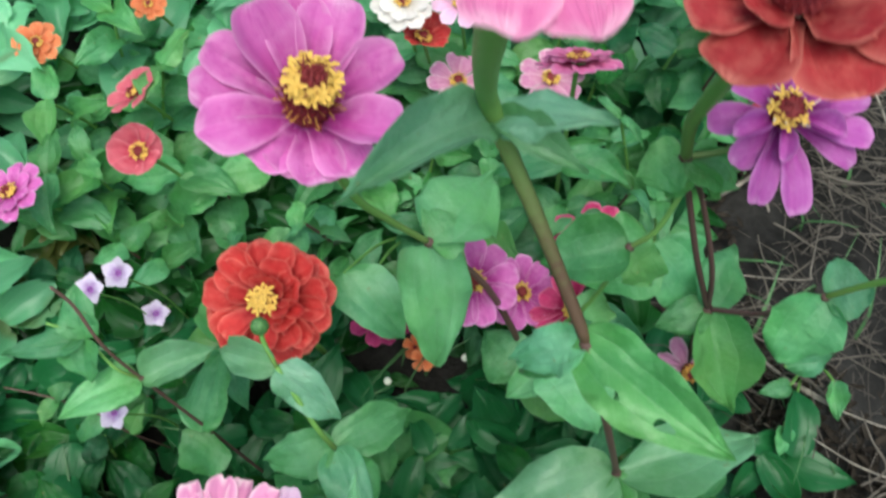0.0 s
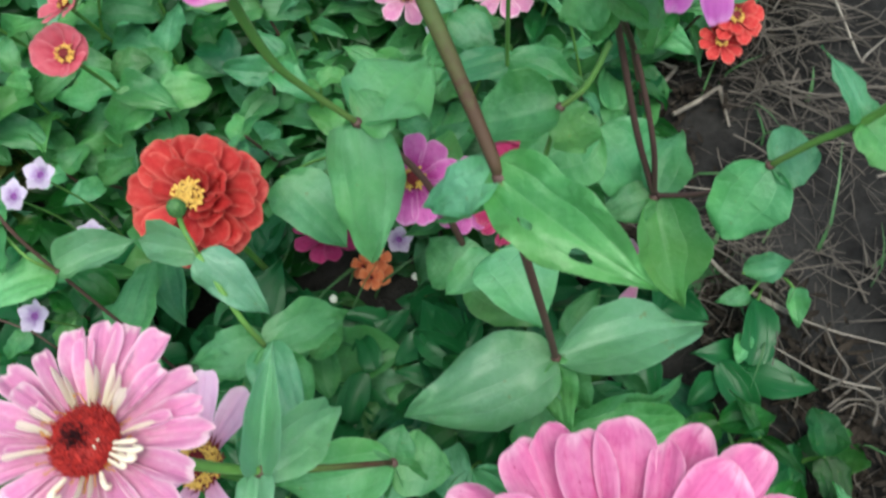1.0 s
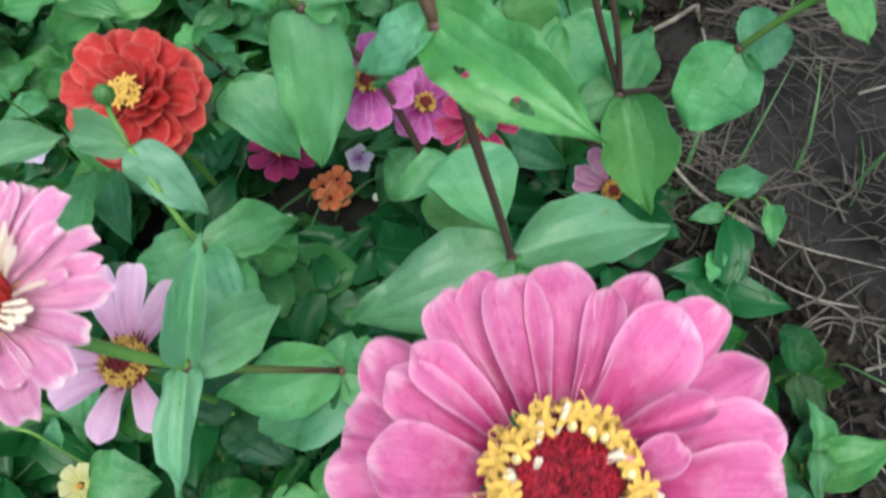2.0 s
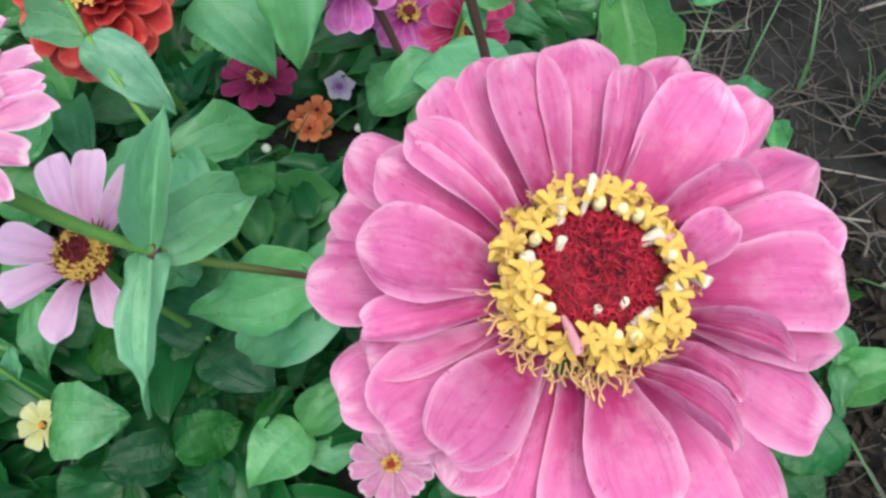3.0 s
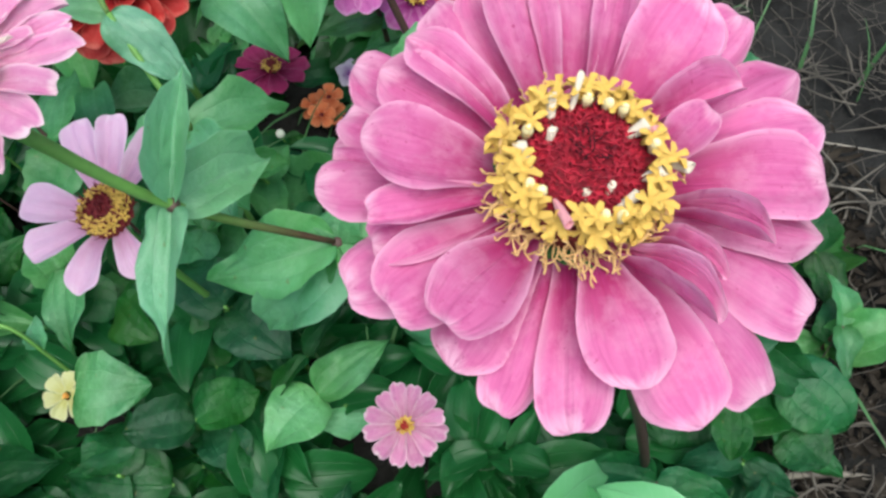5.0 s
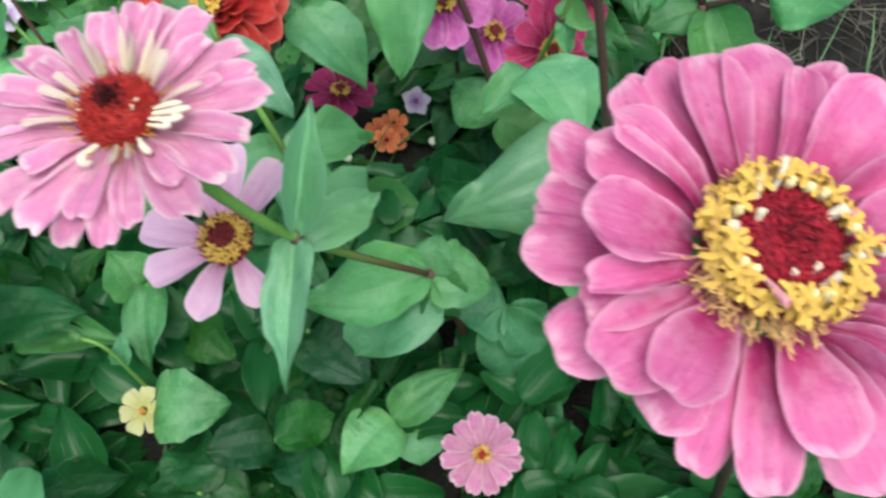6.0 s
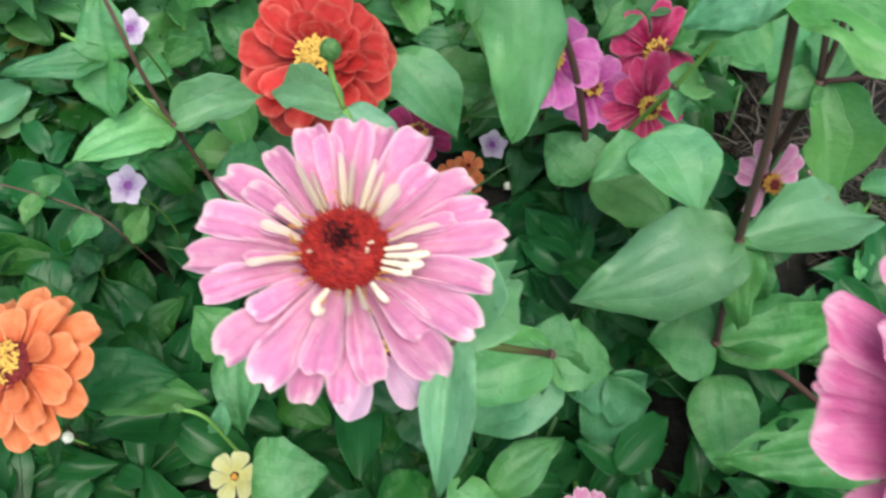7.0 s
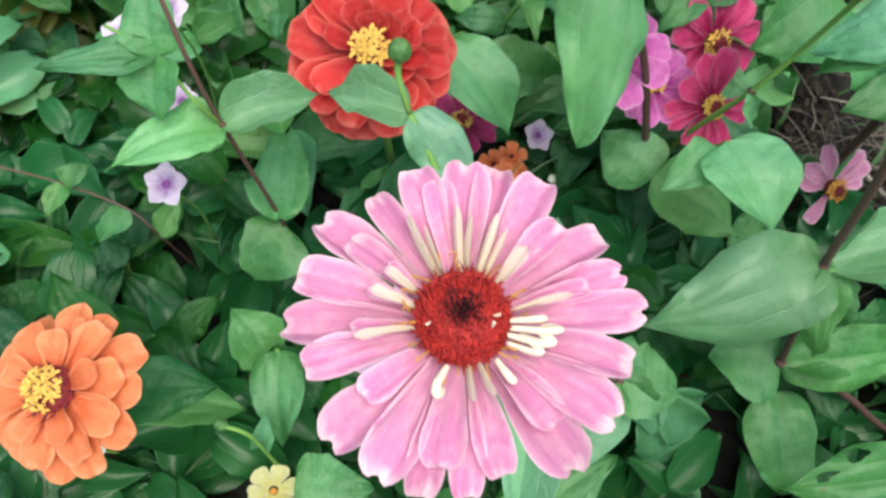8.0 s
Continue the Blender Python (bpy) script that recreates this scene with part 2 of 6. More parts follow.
DARK_RED = plain_material("disc_dark_red", (0.10, 0.003, 0.010), (0.44, 0.014, 0.036), 420.0, 0.6, 0.25, 0.001)
BRIGHT_RED = plain_material("disc_red", (0.13, 0.004, 0.008), (0.46, 0.030, 0.022), 500.0, 0.6, 0.25, 0.001)
BLACK_RED = plain_material("disc_black_red", (0.015, 0.002, 0.004), (0.04, 0.004, 0.008), 700.0, 0.7)
MAROON = plain_material("disc_maroon", (0.11, 0.012, 0.02), (0.24, 0.03, 0.03), 700.0, 0.6, 0.25, 0.001)
BUD_GREEN = plain_material("bud_scale_green", (0.03, 0.10, 0.03), (0.10, 0.24, 0.07), 500.0, 0.5)
GLOBE = plain_material("globe_white", (0.56, 0.60, 0.52), (0.76, 0.79, 0.72), 700.0, 0.7)
IVORY = plain_material("style_ivory", (0.70, 0.60, 0.43), (0.86, 0.78, 0.65), 500.0, 0.5)
TAN = plain_material("style_tan", (0.62, 0.32, 0.10), (0.86, 0.60, 0.28), 600.0, 0.6)
PALE_BUD = plain_material("floret_bud_pale", (0.74, 0.62, 0.26), (0.86, 0.78, 0.48), 600.0, 0.5)
PISTIL_PINK = plain_material("style_pink", (0.70, 0.22, 0.30), (0.84, 0.46, 0.46), 500.0, 0.5)


def soil_material():
    m, n, l, b = material("soil", 0.95, 0.1)
    co = n.new("ShaderNodeTexCoord")
    f = noise_tex(n, l, co.outputs["Object"], 9.0, 5, 0.6)
    g = noise_tex(n, l, co.outputs["Object"], 120.0, 5, 0.7)
    r = ramp(n, (0.36, (0.007, 0.0068, 0.0064)), (0.68, (0.046, 0.045, 0.043)))
    l.new(mathn(n, l, "ADD", mathn(n, l, "MULTIPLY", f, 0.72), mathn(n, l, "MULTIPLY", g, 0.28)), r.inputs[0])
    l.new(r.outputs[0], b.inputs["Base Color"])
    bump(n, l, b, g, 0.9, 0.006)
    return m


SOIL = soil_material()


# ---- building blocks ----
RADIUS = {}


def grid_mesh(name, rows, cols, place, mat, crowd=1.0):
    """A sheet of rows x cols points; place(s, u) gives a point for s in 0..1 along and u in -1..1 across. crowd: above 1, rows crowd at the tip; 0, at both ends."""
    verts, uvs, faces = [], [], []
    for i in range(rows + 1):
        for j in range(cols + 1):
            s, u = 1 - (1 - i / rows) ** crowd if crowd else min(1.0, max(0.0, i / rows - 0.13 * math.sin(2 * math.pi * i / rows))), 2 * j / cols - 1
            verts.append(place(s, u))
            uvs.append((j / cols, s))
    for i in range(rows):
        for j in range(cols):
            a = i * (cols + 1) + j
            faces.append((a, a + 1, a + cols + 2, a + cols + 1))
    me = bpy.data.meshes.new(name)
    me.from_pydata(verts, [], faces)
    lay = me.uv_layers.new(name="UVMap")
    for p in me.polygons:
        p.use_smooth = True
        for k in p.loop_indices:
            lay.data[k].uv = uvs[me.loops[k].vertex_index]
    me.materials.append(mat)
    return me


def leaf_width(s, kind):
    """Share of the greatest width at s, from the base (0) to the tip (1)."""
    if kind == "lance":
        w = s ** 0.55 * (1 - s) ** 1.2 / 0.33
    elif kind == "round":
        w = math.sin(math.pi * min(1, s ** 0.8)) ** 0.62
    elif kind == "heart":
        w = math.sin(math.pi * s ** 0.55) ** 0.75 if 0 < s < 1 else 0.0
    else:
        w = s ** 0.55 * (1 - s) ** 1.08 / 0.3515
    return min(1.0, w + 0.25 * (1 - s) ** 6)


@functools.lru_cache(maxsize=None)
def leaf_mesh(kind, arch, fold, curl, variant, mat_name, holes=0, rows=16, cols=16):
    rnd = random.Random(hash_of(kind, arch, fold, curl, variant))
    p1, p2, p3 = rnd.uniform(0, 6), rnd.uniform(0, 6), rnd.uniform(0, 6)
    sway, twist = rnd.uniform(-0.08, 0.08), rnd.uniform(-0.5, 0.5)

    def place(s, u):
        w = 0.5 * leaf_width(s, kind)
        w *= 1 + 0.05 * math.sin(9 * s + p1 + u) + 0.03 * math.sin(23 * s + p3)
        x = u * w + sway * math.sin(math.pi * s)
        z = arch * 4 * s * (1 - s) + fold * abs(u) ** 1.3 * w + twist * u * w * s
        z += curl * u * u * w * math.sin(3.2 * s + p2)
        z += 0.050 * abs(u) * math.sin(11 * s + p3 + 2 * u) + 0.026 * abs(u) ** 2 * math.sin(21 * s + p1 - 2 * u) + 0.012 * math.sin(7 * s + p1 + 3 * u)
        z -= 0.011 * math.cos(2 * math.pi * u) ** 4 * min(1, 4 * (1 - s)) * min(1, 6 * s)
        return x, s, z

    if holes:
        rows, cols = 44, 36
    me = grid_mesh("leaf", rows, cols, place, bpy.data.materials[mat_name], 0)
    if holes:
        spots = [(rnd.uniform(0.3, 0.8), rnd.choice((-1, 1)) * rnd.uniform(0.25, 0.75), rnd.uniform(0.014, 0.036)) for _ in range(holes)]
        bm = bmesh.new()
        bm.from_mesh(me)
        gone = []
        for face in bm.faces:
            q = face.calc_center_median()
            w = max(0.05, 0.5 * leaf_width(min(0.99, q.y), kind))
            if any(math.hypot(q.y - a, (q.x / w - b) * w * 0.6) < c * (1 + 0.5 * math.sin(7 * math.atan2(q.x, q.y - a) + c * 99)) for a, b, c in spots):
                gone.append(face)
        ring = {q for face in gone for q in face.verts}
        bmesh.ops.delete(bm, geom=gone, context="FACES")
        ring = [q for q in ring if q.is_valid]
        for _ in range(4):
            bmesh.ops.smooth_vert(bm, verts=ring, factor=0.5, use_axis_x=True, use_axis_y=True, use_axis_z=True)
        bm.to_mesh(me)
        bm.free()
    return me


def hash_of(*items):
    """A number that is the same in every build."""
    h = 7
    for ch in repr(items):
        h = (h * 131 + ord(ch)) % 1000003
    return h


# share of the width at the throat, place of the greatest width, cupping, rise and droop
PETAL = {
    "spoon": (0.42, 0.76, 0.16, 0.10, 0.20),
    "wide": (0.44, 0.70, 0.10, 0.12, 0.16),
    "droop": (0.42, 0.74, -0.14, 0.22, 0.62),
    "cup": (0.45, 0.68, 0.30, -0.10, -0.16),
    "fold": (0.40, 0.70, 0.75, 0.10, 0.20),
    "roll": (0.75, 0.55, -0.3, 0.10, 0.10),
    "star": (0.50, 0.45, 0.10, 0.10, 0.15),
    "notch": (0.40, 0.75, 0.18, 0.08, 0.12),
    "paddle": (0.42, 0.76, -0.10, 0.16, 0.20),
    "dish": (0.40, 0.68, 0.20, 0.02, 0.00),
    "strap": (0.46, 0.80, 0.12, 0.06, 0.10),
}


@functools.lru_cache(maxsize=None)
def petal_mesh(kind, variant, mat_name):
    rnd = random.Random(hash_of(kind, variant))
    tip = rnd.uniform(0.00, 0.05)
    p1, skew = rnd.uniform(0, 6), rnd.uniform(-0.05, 0.05)
    base, peak, cup, rise, droop = PETAL[kind]
    notch = {"notch": 0.02, "star": -0.12}.get(kind, 0.0) + tip * 0.35
    blunt = {"notch": 2.6, "star": 2.0, "roll": 2.3, "strap": 2.6}.get(kind, 2.5)
    least = {"notch": 0.25, "star": 0.13, "roll": 0.2}.get(kind, 0.12)
    p2, p3 = rnd.uniform(0, 6), rnd.uniform(0, 6)

    def place(s, u):
        if s < peak:
            q = s / peak
            w = base + (1 - base) * q * q * (3 - 2 * q)
        else:
            w = math.sqrt(max(0.0, 1 - ((s - peak) / (1 - peak)) ** blunt))
        w = max(w, least) * 0.5
        w *= 1 + (0.025 * math.sin(11 * s + p2 + 2 * u) + 0.018 * math.sin(23 * s + p3 - 3 * u)) * s
        x = u * w + skew * s * s
        v = 2 * u * w
        y = s - notch * math.exp(-(v * 3.0) ** 2) * s ** 6
        if kind == "notch":
            y -= 0.024 * (0.5 + 0.5 * math.cos(9.0 * v + p1)) * s ** 6
        y -= 0.014 * math.sin(4.5 * v + p3) * s ** 5
        z = rise * s - droop * s * s + cup * 2 * (u * w) ** 2 / max(0.2, base + (1 - base) * min(1, s / peak))
        z += 0.022 * math.sin(5 * v + p1) * s + 0.012 * math.sin(8 * s + p1)
        z += 0.017 * math.cos(9 * v + p3 * 0.2) * math.sin(math.pi * s)
        z += 0.022 * v * v * s * math.sin(12 * s + p2 + 2.5 * v) + 0.010 * s ** 4 * math.sin(6 * v + p3)
        return x, y, z

    return grid_mesh("petal", 14, 10, place, bpy.data.materials[mat_name], 2.0)


def tube(points, radii, sides=8):
    """Vertices and faces of a round, closed tube along a smooth line through the points."""
    pts = [Vector(p) for p in points]
    line, rad = [], []
    for i in range(len(pts) - 1):
        a, b = pts[max(i - 1, 0)], pts[min(i + 2, len(pts) - 1)]
        steps = 5 if len(pts) > 2 else 1
        for k in range(steps):
            t = k / steps
            m0, m1 = (pts[i + 1] - a) * 0.5, (b - pts[i]) * 0.5
            line.append((2 * t ** 3 - 3 * t * t + 1) * pts[i] + (t ** 3 - 2 * t * t + t) * m0 + (3 * t * t - 2 * t ** 3) * pts[i + 1] + (t ** 3 - t * t) * m1)
            rad.append(radii[i] * (1 - t) + radii[i + 1] * t)
    line.append(pts[-1])
    rad.append(radii[-1])
    verts, faces = [], []
    ref = Vector((0.3, 0.9, 0.2))
    for i, p in enumerate(line):
        d = (line[min(i + 1, len(line) - 1)] - line[max(i - 1, 0)]).normalized()
        x = d.cross(ref)
        x = x.normalized() if x.length > 1e-4 else d.orthogonal().normalized()
        y = d.cross(x)
        for k in range(sides):
            a = 2 * math.pi * k / sides
            verts.append(p + (x * math.cos(a) + y * math.sin(a)) * rad[i])
    for i in range(len(line) - 1):
        for k in range(sides):
            a, b = i * sides + k, i * sides + (k + 1) % sides
            faces.append((a, b, b + sides, a + sides))
    faces.append(tuple(range(sides))[::-1])
    faces.append(tuple(len(verts) - sides + k for k in range(sides)))
    return verts, faces


def mesh_of(name, verts, faces, mat):
    me = bpy.data.meshes.new(name)
    me.from_pydata([tuple(v) for v in verts], [], faces)
    for p in me.polygons:
        p.use_smooth = True
    me.materials.append(mat)
    return me


def part(name, me, parent, local, label=""):
    ob = new(name, me)
    ob.parent = parent
    ob.matrix_basis = local
    return tagged(ob, label)


def plant(name, x, y, label, category="flower", group="", z=GROUND):
    ob = new(name)
    ob.empty_display_size = 0.02
    ob.location = (x, y, z)
    return tagged(ob, label, category, group)


def home(p):
    return Matrix.Translation(-Vector(p.location))


def stem(p, points, r0, r1, mat, name="stem"):
    n = len(points) - 1
    v, f = tube(points, [r0 + (r1 - r0) * i / n for i in range(n + 1)])
    o = Vector(p.location)
    return part(name, mesh_of(name, [q - o for q in v], f, mat), p, Matrix.Identity(4))


def aim(base, tip, width, up):
    b, t = Vector(base), Vector(tip)
    y = t - b
    length = y.length
    y.normalize()
    z = Vector(up)
    z = (z - y * z.dot(y)).normalized()
    x = y.cross(z)
    m = Matrix.Identity(4)
    m.col[0][:3], m.col[1][:3], m.col[2][:3], m.col[3][:3] = x * width, y * length, z * length, b
    return m


def leaf(p, base, tip, width, kind="ovate", arch=0.10, fold=0.25, mat=None, up=(0, -0.25, 1), curl=0.3, holes=0):
    """A leaf of the plant p from base to tip; width in metres; arch: how far it bows upwards."""
    mat = mat or LEAF
    me = leaf_mesh(kind, arch, fold, curl, hash_of(base, tip) % 5, mat.name, holes)
    return part("leaf", me, p, home(p) @ aim(base, tip, width, up))


def knot(p, place, r, mat):
    """The swollen joint where a pair of leaves clasps the stem."""
    v, f = [], []
    for i in range(5):
        a = math.pi * i / 4
        for k in range(8):
            b = 2 * math.pi * k / 8
            v.append((r * math.sin(a) * math.cos(b), r * math.sin(a) * math.sin(b), 0.8 * r * math.cos(a)))
    for i in range(4):
        for k in range(8):
            a, b = i * 8 + k, i * 8 + (k + 1) % 8
            f.append((a, b, b + 8, a + 8))
    return part("stem_joint", mesh_of("stem_joint", v, f, mat), p, home(p) @ Matrix.Translation(place))


def dome(r, h, rings, spikes, mat, rnd, size, lobes=1):
    """A disc of closely packed florets: a dome covered with small pointed scales, or with tufts of narrow lobes."""
    v, f = [], []
    for i in range(rings + 1):
        a = 0.5 * math.pi * i / rings
        for k in range(20):
            b = 2 * math.pi * k / 20
            v.append((r * math.sin(a) * math.cos(b), r * math.sin(a) * math.sin(b), h * math.cos(a) - 0.18 * h * math.exp(-(3.2 * math.sin(a)) ** 2)))
    for i in range(rings):
        for k in range(20):
            a, b = i * 20 + k, i * 20 + (k + 1) % 20
            f.append((a, a + 20, b + 20, b))
    for i in range(spikes):
        q = (i + 0.5) / spikes
        a, b = 0.5 * math.pi * q ** 0.5, i * 2.399963
        o = Vector((r * math.sin(a) * math.cos(b), r * math.sin(a) * math.sin(b), h * math.cos(a) - 0.18 * h * math.exp(-(3.2 * math.sin(a)) ** 2)))
        lean = Vector((math.sin(a) * math.cos(b) * 0.5 - 0.5 * math.cos(b) * (1 - q), math.sin(a) * math.sin(b) * 0.5 - 0.5 * math.sin(b) * (1 - q), 0.9))
        if lobes > 1:
            o += lean * size * rnd.uniform(0.2, 0.9)
        for k in range(lobes):
            d = lean + Vector([rnd.uniform(-0.4, 0.4) for _ in range(3)]) * 1.5
            if lobes > 1:
                e = 2 * math.pi * (k + rnd.uniform(-0.2, 0.2)) / lobes + i
                d = lean * rnd.uniform(0.25, 0.7) + Vector((math.cos(e), math.sin(e), 0.1))
            d.normalize()
            x = d.orthogonal().normalized() * size * 0.26
            y = d.cross(x)
            n = len(v)
            v += [o + x, o + y, o - x, o - y, o + d * size * rnd.uniform(0.7, 2.6)]
            f += [(n, n + 1, n + 4), (n + 1, n + 2, n + 4), (n + 2, n + 3, n + 4), (n + 3, n, n + 4)]
    return mesh_of("disc", v, f, mat)


@functools.lru_cache(maxsize=None)
def floret_mesh(variant, mat_name):
    """A five-pointed star floret on a short tube, one unit across, the mouth upwards."""
    rnd = random.Random(variant + 50)
    v, f = tube([(0, 0, -0.8), (0, 0, 0)], [0.10, 0.17], 6)
    n0 = rnd.uniform(0, 6)
    for k in range(5):
        a = n0 + 2 * math.pi * k / 5 + rnd.uniform(-0.15, 0.15)
        d, t = Vector((math.cos(a), math.sin(a), 0)), Vector((-math.sin(a), math.cos(a), 0))
        n = len(v)
        ln, up = rnd.uniform(0.44, 0.70), rnd.uniform(-0.12, 0.42)
        z1, z2 = Vector((0, 0, up * 0.8 + 0.07)), Vector((0, 0, up * 0.8))
        v += [d * 0.06 - t * 0.07, d * 0.06 + t * 0.07, d * 0.32 - t * 0.16 + z1, d * 0.32 + z1 * 0.4, d * 0.32 + t * 0.16 + z1, d * ln - t * 0.09 + z2, d * ln + t * 0.09 + z2]
        f += [(n, n + 1, n + 4, n + 3), (n, n + 3, n + 2), (n + 2, n + 3, n + 5), (n + 3, n + 6, n + 5), (n + 3, n + 4, n + 6)]
    return mesh_of("floret", v, f, bpy.data.materials[mat_name])


@functools.lru_cache(maxsize=None)
def style_mesh(variant, mat_name):
    """A thread that curls over at its end."""
    rnd = random.Random(variant + 90)
    c = rnd.uniform(0.25, 0.6)
    v, f = tube([(0, 0, 0), (0.08, 0, 0.5), (0.22 * c, c * 0.3, 0.85), (0.55 * c, c * 0.2, 0.95), (0.7 * c, -0.05, 0.7)], [0.06, 0.05, 0.05, 0.04, 0.02], 5)
    return mesh_of("style", v, f, bpy.data.materials[mat_name])


@functools.lru_cache(maxsize=None)
def pod_mesh(variant, mat_name):
    """A small petal rolled into a tube, with a slanting open mouth; one unit long along z."""
    rnd = random.Random(variant + 130)
    bend, slant, flat = rnd.uniform(-0.12, 0.12), rnd.uniform(0.3, 0.7), rnd.uniform(0.75, 0.95)
    rings = [(0.0, 0.10), (0.3, 0.17), (0.65, 0.19), (0.92, 0.21), (1.0, 0.20), (0.96, 0.13), (0.6, 0.10)]
    v, f = [], []
    for z, r in rings:
        for k in range(10):
            a = 2 * math.pi * k / 10
            fold = 1 + 0.18 * math.exp(-((a - 2.0) / 0.35) ** 2)
            x, y = r * math.cos(a) * fold, r * math.sin(a) * fold * flat
            v.append((x + bend * z * z, y, z + slant * x * max(0.0, z - 0.3)))
    for i in range(len(rings) - 1):
        for k in range(10):
            f.append((i * 10 + k, i * 10 + (k + 1) % 10, i * 10 + 10 + (k + 1) % 10, i * 10 + 10 + k))
    return mesh_of("rolled_petal", v, f, bpy.data.materials[mat_name])


@functools.lru_cache(maxsize=None)
def tendril_mesh(variant, mat_name):
    """A withered thread that wanders and curls, one unit long along z."""
    rnd = random.Random(variant + 210)
    at, d = Vector((0, 0, 0)), Vector((0, 0, 1))
    bend = Vector((rnd.uniform(-1, 1), rnd.uniform(-1, 1), 0)).normalized()
    pts = [at.copy()]
    for k in range(8):
        d = (d + bend * rnd.uniform(-0.5, 1.1) * (0.3 + k / 6) + Vector([rnd.uniform(-0.45, 0.45) for _ in range(3)])).normalized()
        at = at + d * 0.16
        pts.append(at.copy())
    v, f = tube(pts, [0.045, 0.04, 0.04, 0.04, 0.035, 0.035, 0.04, 0.05, 0.03], 5)
    return mesh_of("style", v, f, bpy.data.materials[mat_name])


@functools.lru_cache(maxsize=None)
def hook_mesh(variant, mat_name):
    """A plump rolled petal whose end curls up and back; one unit long along z."""
    rnd = random.Random(variant + 300)
    k = rnd.uniform(0.85, 1.15)
    pts = [(0, 0, 0), (0.02, 0.03, 0.35), (0.04 * k, 0.05, 0.70), (0.02, 0.16 * k, 0.93), (-0.05, 0.34 * k, 0.98), (-0.10, 0.48 * k, 0.84), (-0.10, 0.50 * k, 0.64)]
    v, f = tube(pts, [0.13, 0.17, 0.20, 0.21, 0.20, 0.17, 0.08], 9)
    return mesh_of("curled_petal", v, f, bpy.data.materials[mat_name])


def flower(p, centre, axis, radius, spin=0.0, name="flower_head", disc=DARK_RED, disc_r=0.25, disc_h=0.2, spikes=120, spike=0.06, sink=0.0, lobes=1):
    """The flower's head: its disc, a part of the plant p. Returns it with its pose, for petals and florets."""
    z = Vector(axis).normalized()
    x = Vector((1, 0, 0)) - z * z.x
    x.normalize()
    y = z.cross(x)
    m = Matrix.Identity(4)
    m.col[0][:3], m.col[1][:3], m.col[2][:3], m.col[3][:3] = x, y, z, centre
    m = m @ Matrix.Rotation(radians(spin), 4, "Z")
    rnd = random.Random(hash_of(centre))
    me = dome(disc_r * radius, disc_h * radius, 5, spikes, disc, rnd, spike * radius, lobes)
    head = part(name, me, p, home(p) @ m @ Matrix.Translation((0, 0, -sink * radius)))
    RADIUS[head.name] = radius
    return head


def petals(head, angles, length, width, kind, mat, pitch=0.0, base_r=0.16, base_h=-0.05, loose=0.06, sub="petal", twist=8):
    """Petals round the head at the angles (degrees, anticlockwise from its x axis); sizes are shares of its radius."""
    r = RADIUS[head.name]
    rnd = random.Random(hash_of(length, width, len(angles), head.name))
    for a in angles:
        me = petal_mesh(kind, rnd.randrange(7), mat.name)
        ln = (length - base_r) * r * (1 + rnd.uniform(-loose, loose))
        w = width * r * (1 + rnd.uniform(-loose, loose) * 1.5)
        m = Matrix.Rotation(radians(a - 90), 4, "Z") @ Matrix.Translation((0, base_r * r, base_h * r)) @ Matrix.Rotation(radians(pitch + rnd.uniform(-60, 60) * loose), 4, "X") @ Matrix.Rotation(radians(rnd.uniform(-twist, twist)), 4, "Y") @ Matrix.Diagonal((w, ln, ln, 1))
        part(sub, me, head, m)


def lay_petals(head, rows, kind, mat, base_r=0.2, base_h=-0.14, sub="petal"):
    """Petals set one by one. Each row: angle of the tip (degrees), reach, width, height of the tip, and how far the foot is turned from the tip; sizes are shares of the radius."""
    r = RADIUS[head.name]
    rnd = random.Random(hash_of(rows, kind))
    slope = PETAL[kind][3] - PETAL[kind][4]
    for a, reach, width, tip_h, *turn in rows:
        foot = radians(a + (turn[0] if turn else 0))
        way = Vector((reach * math.cos(radians(a)) - base_r * math.cos(foot), reach * math.sin(radians(a)) - base_r * math.sin(foot), tip_h - base_h))
        ln = way.length / math.hypot(1, slope)
        m = Matrix.Translation((base_r * math.cos(foot) * r, base_r * math.sin(foot) * r, base_h * r)) @ Matrix.Rotation(math.atan2(way.y, way.x) - math.pi / 2, 4, "Z")
        m = m @ Matrix.Rotation(math.asin(way.z / way.length) - math.atan(slope), 4, "X") @ Matrix.Rotation(radians(rnd.uniform(-7, 7)), 4, "Y") @ Matrix.Diagonal((width * r, ln * r, ln * r, 1))
        part(sub, petal_mesh(kind, rnd.randrange(7), mat.name), head, m)


def ring_of(n, start=0.0, loose=4.0, seed=1):
    rnd = random.Random(seed)
    return [start + 360 * i / n + rnd.uniform(-loose, loose) for i in range(n)]


def florets(head, n, at_r, at_h, size, mat, tilt=25, seed=3, jitter=0.02):
    r = RADIUS[head.name]
    rnd = random.Random(seed)
    for a in ring_of(n, seed * 7, 150.0 / n, seed):
        rr = (at_r + rnd.uniform(-jitter, jitter)) * r
        m = Matrix.Rotation(radians(a - 90), 4, "Z") @ Matrix.Translation((0, rr, (at_h + rnd.uniform(-jitter, jitter)) * r)) @ Matrix.Rotation(radians(-tilt + rnd.uniform(-18, 18)), 4, "X") @ Matrix.Diagonal((size * r, size * r, size * r, 1))
        part("floret", floret_mesh(rnd.randrange(5), mat.name), head, m)


